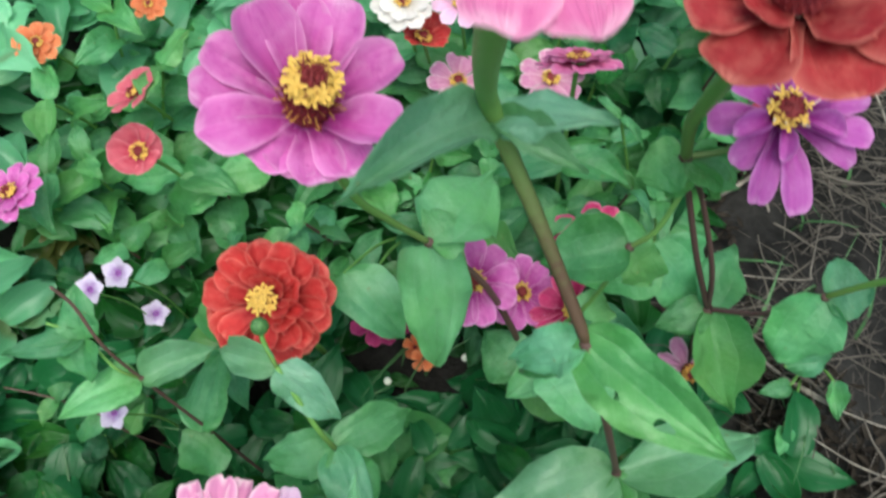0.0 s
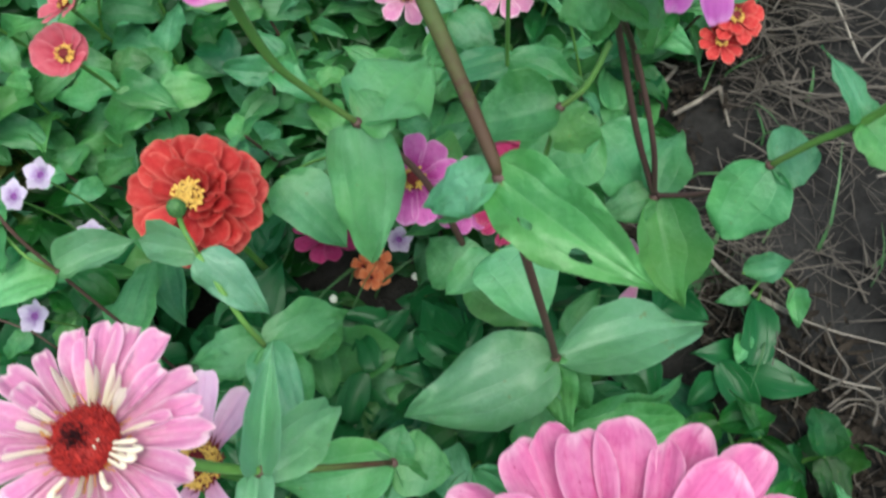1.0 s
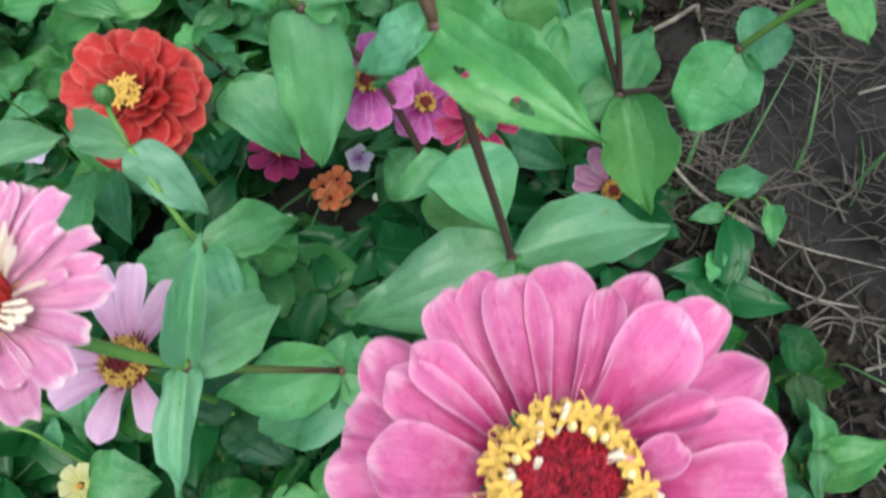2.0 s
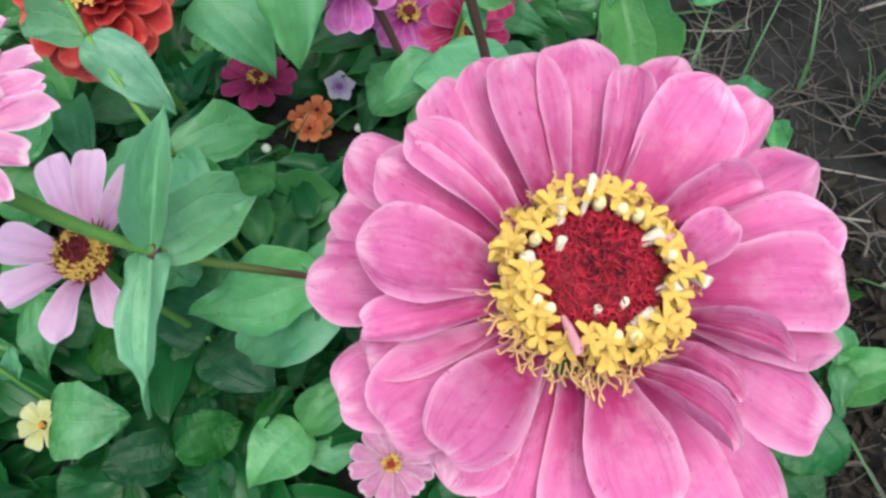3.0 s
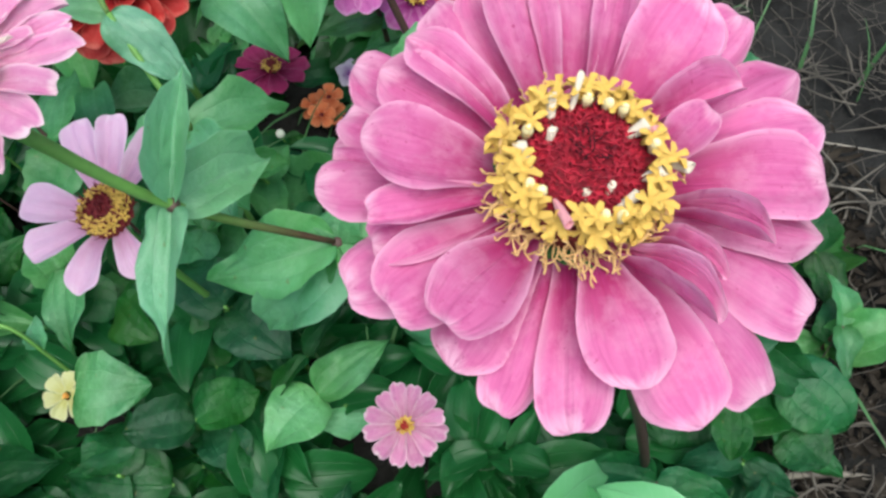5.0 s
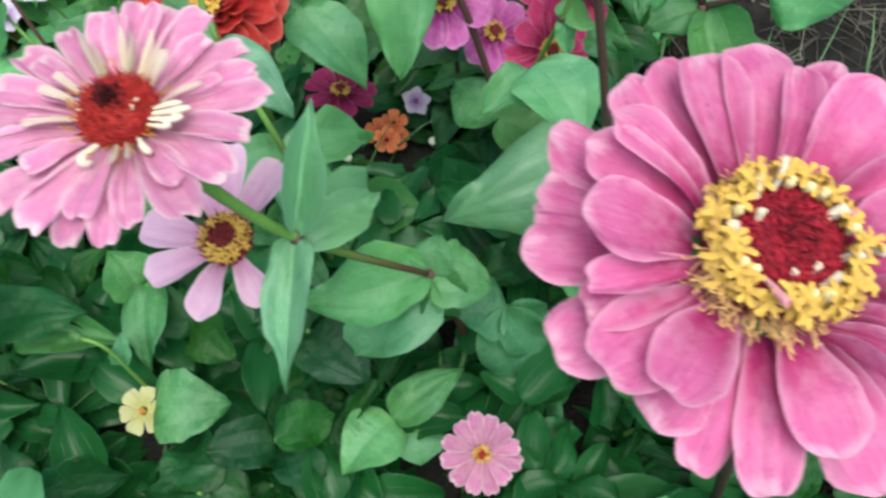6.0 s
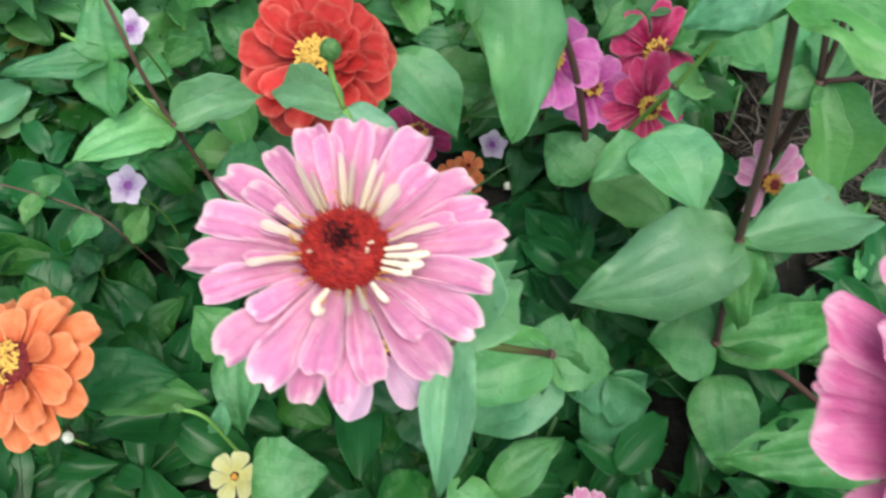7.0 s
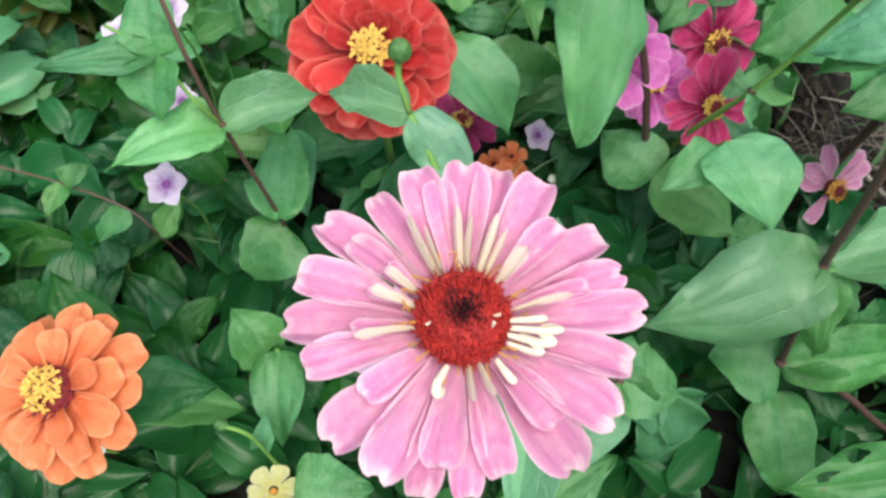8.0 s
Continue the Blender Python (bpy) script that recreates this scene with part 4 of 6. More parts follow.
# orange zinnia
p = plant('zinnia_plant', -0.200, 0.050, 'orange double zinnia with yellow centre', 'flower')
stem(p, [(-0.200, 0.060, -0.020), (-0.197, 0.045, 0.060), (-0.191, 0.033, 0.128)], 0.0022, 0.0022, STEM_GREEN)
h = flower(p, (-0.1930, 0.0285, 0.134), (-0.34, -0.16, 1), 0.0296, disc=MAROON, disc_r=0.27, disc_h=0.24, spikes=50, spike=0.08)
petals(h, ring_of(12, 3, 4, 7), 1.02, 0.48, "wide", ORANGE, -6, 0.16, -0.14)
petals(h, ring_of(10, 13, 5, 8), 0.86, 0.44, "spoon", ORANGE, 8, 0.16, -0.06)
petals(h, ring_of(5, 20, 12, 9), 0.66, 0.36, "spoon", ORANGE, 20, 0.16, 0.0)
florets(h, 12, 0.18, 0.2, 0.15, YELLOW, 25)
florets(h, 8, 0.09, 0.27, 0.15, YELLOW, 10, 4)
styles(h, 14, 0.2, 0.16, 0.1, YELLOW, 30)
# two of these leaves carry painted shade: the darker leaf green
leaf(p, (-0.197, 0.045, 0.060), (-0.153, 0.049, 0.058), 0.028, mat=LEAF_SHADED)
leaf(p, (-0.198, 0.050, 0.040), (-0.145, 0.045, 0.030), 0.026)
leaf(p, (-0.200, 0.060, 0.050), (-0.228, 0.095, 0.070), 0.030, mat=LEAF_SHADED)

# branched zinnia beside the bare ground
p = plant('zinnia_plant', 0.150, 0.180, 'branched zinnia with brick-red bloom and dark stems', 'flower')
stem(p, [(0.152, 0.180, -0.020), (0.146, 0.176, 0.050), (0.137, 0.171, 0.127)], 0.0026, 0.0022, STEM_BROWN)
stem(p, [(0.137, 0.171, 0.127), (0.121, 0.177, 0.175), (0.107, 0.191, 0.225), (0.097, 0.177, 0.262)], 0.0017, 0.0015, STEM_BROWN, 'branch')
stem(p, [(0.137, 0.171, 0.127), (0.129, 0.174, 0.170), (0.115, 0.187, 0.215), (0.097, 0.177, 0.262)], 0.0015, 0.0013, STEM_BROWN, 'branch')
stem(p, [(0.137, 0.171, 0.127), (0.158, 0.159, 0.150), (0.176, 0.156, 0.177)], 0.0015, 0.0013, STEM_BROWN, 'branch')
stem(p, [(0.176, 0.156, 0.177), (0.186, 0.152, 0.200), (0.195, 0.146, 0.222), (0.199, 0.142, 0.240)], 0.0014, 0.0018, STEM_GREEN, 'branch')
stem(p, [(0.101, 0.177, 0.235), (0.093, 0.168, 0.220), (0.083, 0.165, 0.210)], 0.0013, 0.0012, STEM_GREEN, 'branch')
stem(p, [(0.097, 0.177, 0.262), (0.092, 0.172, 0.290), (0.092, 0.165, 0.315), (0.091, 0.143, 0.376)], 0.0022, 0.0032, STEM_GREEN)
stem(p, [(0.056, 0.187, -0.020), (0.061, 0.183, 0.054), (0.072, 0.173, 0.118), (0.079, 0.172, 0.150), (0.083, 0.165, 0.210)], 0.0014, 0.0012, STEM_FORK, 'branch')
knot(p, (0.072, 0.173, 0.118), 0.0022, STEM_BROWN)
leaf(p, (0.072, 0.173, 0.118), (0.078, 0.168, 0.100), 0.013, 'round', mat=LEAF_PALE)
leaf(p, (0.072, 0.173, 0.118), (0.088, 0.184, 0.108), 0.020, 'round', mat=LEAF_PALE)
knot(p, (0.137, 0.171, 0.127), 0.0034, STEM_BROWN)
knot(p, (0.097, 0.177, 0.262), 0.0030, STEM_BROWN)
knot(p, (0.176, 0.156, 0.177), 0.0024, STEM_BROWN)
knot(p, (0.083, 0.165, 0.210), 0.0024, STEM_BROWN)
leaf(p, (0.083, 0.165, 0.210), (0.045, 0.163, 0.198), 0.030, 'ovate', 0.1, 0.3)
leaf(p, (0.083, 0.165, 0.210), (0.095, 0.157, 0.190), 0.020, 'round')
leaf(p, (0.176, 0.156, 0.177), (0.196, 0.159, 0.182), 0.028, 'round', 0.05, 0.2)
leaf(p, (0.176, 0.156, 0.177), (0.159, 0.135, 0.150), 0.034, 'round', 0.08, 0.2)
leaf(p, (0.137, 0.171, 0.127), (0.154, 0.129, 0.085), 0.034, 'ovate', 0.08, 0.2)
leaf(p, (0.137, 0.171, 0.127), (0.110, 0.164, 0.120), 0.020)
leaf(p, (0.137, 0.171, 0.127), (0.154, 0.207, 0.130), 0.025)
leaf(p, (0.097, 0.177, 0.262), (0.080, 0.175, 0.250), 0.022)
leaf(p, (0.097, 0.177, 0.262), (0.119, 0.170, 0.250), 0.020)
leaf(p, (0.097, 0.177, 0.262), (0.093, 0.174, 0.240), 0.016)
leaf(p, (0.097, 0.177, 0.262), (0.118, 0.183, 0.220), 0.015)
leaf(p, (0.195, 0.146, 0.222), (0.180, 0.172, 0.235), 0.014, 'lance')
leaf(p, (0.195, 0.146, 0.222), (0.208, 0.130, 0.210), 0.020)
h = flower(p, (0.092, 0.141, 0.385), (-0.12, 0.02, 1), 0.0285, disc=MAROON, disc_r=0.22, disc_h=0.4)
lay_petals(h, [(186, 0.92, 0.62, 0.0), (229, 1.0, 0.80, -0.06), (283, 1.06, 0.78, -0.06), (325, 1.05, 0.72, 0.0), (8, 1.0, 0.70, 0.02), (55, 1.0, 0.72, 0.04), (100, 1.0, 0.72, 0.04), (145, 1.0, 0.70, 0.04)], "wide", BRICK, 0.14, -0.1)
lay_petals(h, [(303, 0.72, 0.66, 0.14), (215, 0.52, 0.50, 0.16), (30, 0.66, 0.55, 0.14), (120, 0.66, 0.55, 0.14)], "cup", BRICK, 0.14, -0.02)
florets(h, 12, 0.2, 0.3, 0.14, YELLOW)
sepals(h, 10, 0.4)

# its violet side bloom
stem(p, [(0.097, 0.177, 0.262), (0.111, 0.176, 0.268), (0.117, 0.170, 0.286), (0.119, 0.167, 0.304)], 0.0013, 0.0016, STEM_GREEN, 'branch')
h = flower(p, (0.119, 0.167, 0.304), (0.0, -0.35, 1), 0.0245, disc=MAROON, disc_r=0.24, disc_h=0.3)
lay_petals(h, [(186, 1.05, 0.46, -0.05), (226, 1.0, 0.42, -0.12), (252, 1.32, 0.40, -0.12), (277, 1.40, 0.46, -0.18), (322, 1.15, 0.40, -0.10), (341, 1.20, 0.44, 0.0), (8, 1.10, 0.40, 0.08), (50, 1.0, 0.50, 0.05), (95, 1.0, 0.50, 0.05), (140, 1.0, 0.48, 0.0)], "wide", VIOLET, 0.16, -0.1)
lay_petals(h, [(205, 0.85, 0.34, 0.16), (262, 0.72, 0.26, 0.10), (330, 0.80, 0.30, 0.18), (20, 0.7, 0.24, 0.2)], "fold", VIOLET, 0.18, -0.02)
florets(h, 7, 0.22, 0.2, 0.18, YELLOW, 30)
styles(h, 8, 0.24, 0.16, 0.16, IVORY, 40)

# leafy zinnia by the pale lilac flowers
p = plant('zinnia_plant', -0.120, 0.130, 'leafy zinnia shoot with purple-brown stem', 'flower')
stem(p, [(-0.113, 0.108, -0.020), (-0.130, 0.117, 0.078), (-0.148, 0.127, 0.143), (-0.155, 0.132, 0.176), (-0.162, 0.143, 0.196), (-0.168, 0.147, 0.208)], 0.0010, 0.0008, STEM_BROWN)
stem(p, [(-0.148, 0.127, 0.143), (-0.155, 0.127, 0.158), (-0.169, 0.139, 0.168), (-0.183, 0.142, 0.178)], 0.0008, 0.0007, STEM_GREEN, 'branch')
knot(p, (-0.148, 0.127, 0.143), 0.0017, STEM_BROWN)
leaf(p, (-0.148, 0.127, 0.143), (-0.113, 0.144, 0.141), 0.019, 'ovate', 0.08, 0.3, mat=LEAF_MEALY_SHEEN)
leaf(p, (-0.148, 0.127, 0.143), (-0.186, 0.104, 0.145), 0.021, 'lance', 0.1, 0.35, mat=LEAF_PALE)
leaf(p, (-0.148, 0.127, 0.143), (-0.167, 0.114, 0.133), 0.020)
leaf(p, (-0.168, 0.138, 0.168), (-0.167, 0.121, 0.153), 0.021)
leaf(p, (-0.168, 0.138, 0.168), (-0.171, 0.161, 0.183), 0.020)
leaf(p, (-0.168, 0.138, 0.168), (-0.207, 0.130, 0.168), 0.014, 'lance')
leaf(p, (-0.130, 0.117, 0.078), (-0.143, 0.098, 0.058), 0.030)
leaf(p, (-0.132, 0.114, 0.088), (-0.131, 0.166, 0.078), 0.027)

# crimson zinnias and a magenta one, close together
p = plant('zinnia_plant', 0.083, 0.208, 'crimson single zinnia with yellow-rimmed dark disc', 'flower', 'small zinnias')
stem(p, [(0.085, 0.213, -0.020), (0.079, 0.205, 0.038), (0.073, 0.194, 0.069)], 0.0016, 0.0015, STEM_BROWN)
h = flower(p, (0.073, 0.193, 0.075), (0.2, -0.75, 0.8), 0.0235, disc=MAROON, disc_r=0.2, disc_h=0.28, spikes=50, spike=0.07)
lay_petals(h, [(88, 1.25, 0.60, 0.22), (112, 1.15, 0.52, 0.10), (150, 1.0, 0.55, 0.12), (186, 1.1, 0.40, -0.05), (206, 1.05, 0.34, -0.02), (236, 1.0, 0.30, 0.0), (258, 1.05, 0.36, 0.0), (280, 1.08, 0.36, 0.0), (302, 1.02, 0.32, 0.02), (345, 0.95, 0.34, 0.0), (5, 0.8, 0.3, 0.05)], "wide", CRIMSON, 0.16, -0.05)
florets(h, 11, 0.19, 0.17, 0.17, YELLOW, 35)
leaf(p, (0.081, 0.208, 0.034), (0.123, 0.188, 0.030), 0.025, mat=LEAF)
leaf(p, (0.081, 0.208, 0.034), (0.033, 0.193, 0.026), 0.025)
p = plant('zinnia_plant', 0.097, 0.259, 'dark crimson zinnia standing behind another', 'flower', 'small zinnias')
stem(p, [(0.099, 0.264, -0.020), (0.093, 0.256, 0.025), (0.087, 0.245, 0.054)], 0.0016, 0.0015, STEM_BROWN)
simple_zinnia(p, (0.087, 0.244, 0.060), (0.35, -0.95, 0.7), 0.0300, 9, CRIMSON, width=0.52)
leaf(p, (0.095, 0.259, 0.022), (0.137, 0.239, 0.018), 0.025, mat=LEAF)
leaf(p, (0.095, 0.259, 0.022), (0.047, 0.244, 0.015), 0.025)
p = plant('zinnia_plant', 0.026, 0.210, 'magenta zinnia half hidden behind a stem', 'flower', 'small zinnias')
stem(p, [(0.028, 0.215, -0.020), (0.022, 0.207, 0.066), (0.016, 0.196, 0.102)], 0.0016, 0.0015, STEM_BROWN)
simple_zinnia(p, (0.016, 0.195, 0.108), (-0.1, -0.35, 1), 0.0255, 9, MAGENTA)
leaf(p, (0.024, 0.210, 0.061), (0.066, 0.190, 0.057), 0.025, mat=LEAF)
leaf(p, (0.024, 0.210, 0.061), (-0.024, 0.195, 0.053), 0.025)
p = plant('zinnia_plant', 0.053, 0.217, 'magenta zinnia beside crimson blooms', 'flower', 'small zinnias')
stem(p, [(0.055, 0.222, -0.020), (0.049, 0.214, 0.041), (0.043, 0.203, 0.072)], 0.0016, 0.0015, STEM_BROWN)
simple_zinnia(p, (0.043, 0.202, 0.078), (0.2, -0.35, 1), 0.0220, 10, MAGENTA)
leaf(p, (0.051, 0.217, 0.037), (0.093, 0.197, 0.033), 0.025, mat=LEAF)
leaf(p, (0.051, 0.217, 0.037), (0.003, 0.202, 0.029), 0.025)

# other small blooms
p = plant('zinnia_plant', 0.148, 0.183, 'small pale pink zinnia with few petals and ochre disc', 'flower', 'small zinnias')
stem(p, [(0.149, 0.193, -0.020), (0.146, 0.183, 0.020), (0.143, 0.164, 0.047)], 0.0014, 0.0013, STEM_GREEN)
h = flower(p, (0.143, 0.163, 0.051), (0.25, -0.75, 0.8), 0.0215, disc=MAROON, disc_r=0.22, disc_h=0.28, spikes=50, spike=0.07)
lay_petals(h, [(168, 1.05, 0.42, 0.05), (148, 1.15, 0.44, 0.10), (118, 1.22, 0.46, 0.10), (62, 1.10, 0.44, 0.12), (38, 1.05, 0.38, 0.10), (12, 0.85, 0.34, 0.02), (238, 1.0, 0.46, -0.05)], "spoon", PALE_PINK, 0.2, -0.05)
florets(h, 10, 0.20, 0.20, 0.17, OCHRE, 35)
p = plant('zinnia_plant', -0.171, 0.296, 'salmon cup-shaped zinnia with dark disc', 'flower', 'small zinnias')
stem(p, [(-0.176, 0.302, -0.020), (-0.179, 0.292, 0.062), (-0.182, 0.273, 0.121)], 0.0014, 0.0013, STEM_GREEN)
simple_zinnia(p, (-0.182, 0.272, 0.125), (0.1, -0.5, 1), 0.0205, 6, SALMON, pitch=40.0, width=0.9, kind="cup")
leaf(p, (-0.178, 0.294, 0.067), (-0.137, 0.277, 0.064), 0.024)
leaf(p, (-0.178, 0.294, 0.067), (-0.222, 0.292, 0.058), 0.024)
p = plant('zinnia_plant', -0.201, 0.354, 'salmon zinnia seen from its side', 'flower', 'small zinnias')
stem(p, [(-0.200, 0.364, -0.020), (-0.203, 0.354, 0.040), (-0.206, 0.335, 0.096)], 0.0014, 0.0013, STEM_GREEN)
simple_zinnia(p, (-0.206, 0.334, 0.100), (-0.5, 0.1, 1), 0.0200, 6, SALMON, pitch=20.0, width=0.8)
leaf(p, (-0.202, 0.356, 0.045), (-0.161, 0.339, 0.042), 0.024)
leaf(p, (-0.202, 0.356, 0.045), (-0.246, 0.354, 0.036), 0.024)
p = plant('zinnia_plant', -0.265, 0.279, 'magenta zinnia turned away', 'flower', 'small zinnias')
stem(p, [(-0.264, 0.289, -0.020), (-0.267, 0.279, 0.040), (-0.270, 0.260, 0.096)], 0.0014, 0.0013, STEM_GREEN)
simple_zinnia(p, (-0.270, 0.259, 0.100), (-0.2, 0.0, 1), 0.0220, 9, MAGENTA, rows=2)
leaf(p, (-0.266, 0.281, 0.045), (-0.225, 0.264, 0.042), 0.024)
leaf(p, (-0.266, 0.281, 0.045), (-0.310, 0.279, 0.036), 0.024)
p = plant('zinnia_plant', 0.071, 0.282, 'rose-red flat zinnia with ochre disc', 'flower', 'small zinnias')
stem(p, [(0.072, 0.292, -0.020), (0.069, 0.282, 0.086), (0.066, 0.263, 0.211)], 0.0014, 0.0013, STEM_GREEN)
simple_zinnia(p, (0.066, 0.262, 0.215), (0.0, 0.62, 0.75), 0.0215, 11, PINK, pitch=2.0, rows=2)
leaf(p, (0.070, 0.284, 0.097), (0.111, 0.267, 0.090), 0.024)
leaf(p, (0.070, 0.284, 0.097), (0.026, 0.282, 0.077), 0.024)
p = plant('zinnia_plant', 0.009, 0.392, 'pale pink zinnia among leaves', 'flower', 'small zinnias')
stem(p, [(0.010, 0.402, -0.020), (0.007, 0.392, 0.024), (0.004, 0.373, 0.056)], 0.0014, 0.0013, STEM_GREEN)
simple_zinnia(p, (0.004, 0.372, 0.060), (0.1, -0.2, 1), 0.0230, 8, PALE_PINK)
p = plant('zinnia_plant', 0.075, 0.398, 'pink single zinnia with maroon disc', 'flower', 'small zinnias')
stem(p, [(0.076, 0.408, -0.020), (0.073, 0.398, 0.022), (0.070, 0.379, 0.051)], 0.0014, 0.0013, STEM_GREEN)
simple_zinnia(p, (0.070, 0.378, 0.055), (0, -0.2, 1), 0.0240, 8, PALE_PINK)
p = plant('zinnia_plant', -0.025, 0.402, 'white zinnia with a pink tinge', 'flower', 'small zinnias')
stem(p, [(-0.024, 0.412, -0.020), (-0.027, 0.402, 0.052), (-0.030, 0.383, 0.126)], 0.0014, 0.0013, STEM_GREEN)
simple_zinnia(p, (-0.030, 0.382, 0.130), (0.1, -0.3, 1), 0.0210, 10, WHITE, rows=2)
leaf(p, (-0.026, 0.404, 0.059), (0.015, 0.387, 0.055), 0.024)
leaf(p, (-0.026, 0.404, 0.059), (-0.070, 0.402, 0.047), 0.024)
p = plant('zinnia_plant', -0.014, 0.397, 'orange-red zinnia bud opening', 'flower', 'small zinnias')
stem(p, [(-0.013, 0.407, -0.020), (-0.016, 0.397, 0.040), (-0.019, 0.378, 0.096)], 0.0014, 0.0013, STEM_GREEN)
simple_zinnia(p, (-0.019, 0.377, 0.100), (0.3, 0.1, 1), 0.0220, 8, RED, pitch=40.0)
leaf(p, (-0.015, 0.399, 0.045), (0.026, 0.382, 0.042), 0.024)
leaf(p, (-0.015, 0.399, 0.045), (-0.059, 0.397, 0.036), 0.024)
p = plant('zinnia_plant', -0.284, 0.406, 'faded orange zinnia among leaves', 'flower', 'small zinnias')
stem(p, [(-0.283, 0.416, -0.020), (-0.286, 0.406, 0.036), (-0.289, 0.387, 0.086)], 0.0014, 0.0013, STEM_GREEN)
simple_zinnia(p, (-0.289, 0.386, 0.090), (0.2, -0.2, 1), 0.0170, 8, ORANGE, rows=2)
leaf(p, (-0.285, 0.408, 0.040), (-0.244, 0.391, 0.038), 0.024)
leaf(p, (-0.285, 0.408, 0.040), (-0.329, 0.406, 0.032), 0.024)
p = plant('zinnia_plant', -0.211, 0.440, 'orange zinnia head above leaves', 'flower', 'small zinnias')
stem(p, [(-0.210, 0.450, -0.020), (-0.213, 0.440, 0.036), (-0.216, 0.421, 0.086)], 0.0014, 0.0013, STEM_GREEN)
simple_zinnia(p, (-0.216, 0.420, 0.090), (0.2, -0.2, 1), 0.0130, 8, ORANGE, rows=2)
leaf(p, (-0.212, 0.442, 0.041), (-0.171, 0.425, 0.038), 0.024)
leaf(p, (-0.212, 0.442, 0.041), (-0.256, 0.440, 0.032), 0.024)
p = plant('zinnia_plant', 0.222, 0.361, 'small scarlet zinnia by the bare ground', 'flower', 'small zinnias')
stem(p, [(0.223, 0.371, -0.020), (0.220, 0.361, 0.022), (0.217, 0.342, 0.036)], 0.0014, 0.0013, STEM_GREEN)
simple_zinnia(p, (0.217, 0.341, 0.040), (0.1, -0.2, 1), 0.0160, 8, RED)
p = plant('zinnia_plant', 0.231, 0.374, 'tall scarlet zinnia by the bare ground', 'flower', 'small zinnias')
stem(p, [(0.232, 0.384, -0.020), (0.229, 0.374, 0.020), (0.226, 0.355, 0.046)], 0.0014, 0.0013, STEM_GREEN)
simple_zinnia(p, (0.226, 0.354, 0.050), (0.1, -0.3, 1), 0.0200, 8, RED, rows=2)
p = plant('zinnia_plant', -0.041, 0.229, 'dark rose zinnia low among leaves', 'flower', 'small zinnias')
stem(p, [(-0.040, 0.239, -0.020), (-0.043, 0.229, 0.009), (-0.046, 0.210, 0.018)], 0.0014, 0.0013, STEM_GREEN)
simple_zinnia(p, (-0.046, 0.209, 0.022), (0.1, 0.05, 1), 0.0220, 9, DARK_ROSE, pitch=4.0)
p = plant('zinnia_plant', 0.038, 0.011, 'small pink button zinnia with yellow eye', 'flower', 'small zinnias')
stem(p, [(0.039, 0.021, -0.020), (0.033, 0.009, 0.012), (0.0303, -0.0145, 0.036)], 0.0014, 0.0013, STEM_GREEN)
simple_zinnia(p, (0.0303, -0.0151, 0.040), (0.02, -0.42, 1), 0.0190, 12, PALE_PINK, kind="notch", width=0.42, disc=BRIGHT_RED, disc_r=0.14, pitch=3.0)
p = plant('zinnia_plant', 0.011, 0.408, 'lilac-pink zinnia at the top of a thin stem', 'flower', 'small zinnias')
stem(p, [(0.012, 0.418, -0.020), (0.009, 0.408, 0.048), (0.006, 0.389, 0.116)], 0.0014, 0.0013, STEM_GREEN)
simple_zinnia(p, (0.006, 0.388, 0.120), (0.1, -0.2, 1), 0.0180, 8, LILAC)
leaf(p, (0.010, 0.410, 0.054), (0.051, 0.393, 0.050), 0.024)
leaf(p, (0.010, 0.410, 0.054), (-0.034, 0.408, 0.043), 0.024)

# low weed leaves around the small orange flowers
p = plant('leafy_seedling', -0.004, 0.228, 'low weed with round leaves close to the soil', 'plant', 'seedlings')
# the darker green here stands for shade among the weeds
for k, (dx, dy, w, m) in enumerate([(0.030, -0.014, 0.024, LEAF_SHADED), (0.020, 0.020, 0.026, LEAF), (-0.024, 0.014, 0.026, LEAF), (-0.034, -0.012, 0.022, LEAF_SHADED), (0.006, -0.034, 0.022, LEAF_SHADED), (0.046, 0.006, 0.026, LEAF), (-0.008, 0.034, 0.028, LEAF)]):
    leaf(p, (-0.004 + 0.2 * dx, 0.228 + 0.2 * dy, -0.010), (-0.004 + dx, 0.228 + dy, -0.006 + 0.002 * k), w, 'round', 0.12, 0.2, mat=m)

# small orange wild flowers
p = plant('orange_wildflower', -0.012, 0.212, 'small orange flowers in a low cluster', 'flower')
stem(p, [(-0.020, 0.220, -0.020), (-0.025, 0.196, 0.000)], 0.0007, 0.0006, STEM_GREEN)
simple_zinnia(p, (-0.025, 0.196, 0.000), (-0.3, -0.3, 1), 0.0088, 5, ORANGE, width=0.85, disc_r=0.12, disc_h=0.15, full=False)
stem(p, [(-0.020, 0.220, -0.020), (-0.015, 0.199, 0.004)], 0.0007, 0.0006, STEM_GREEN)
simple_zinnia(p, (-0.015, 0.199, 0.004), (-0.1, -0.3, 1), 0.0088, 5, ORANGE, width=0.85, disc_r=0.12, disc_h=0.15, full=False)
stem(p, [(-0.020, 0.220, -0.020), (-0.014, 0.191, 0.000)], 0.0007, 0.0006, STEM_GREEN)
simple_zinnia(p, (-0.014, 0.191, 0.000), (0.1, -0.3, 1), 0.0088, 5, ORANGE, width=0.85, disc_r=0.12, disc_h=0.15, full=False)
stem(p, [(-0.020, 0.220, -0.020), (-0.019, 0.186, 0.004)], 0.0007, 0.0006, STEM_GREEN)
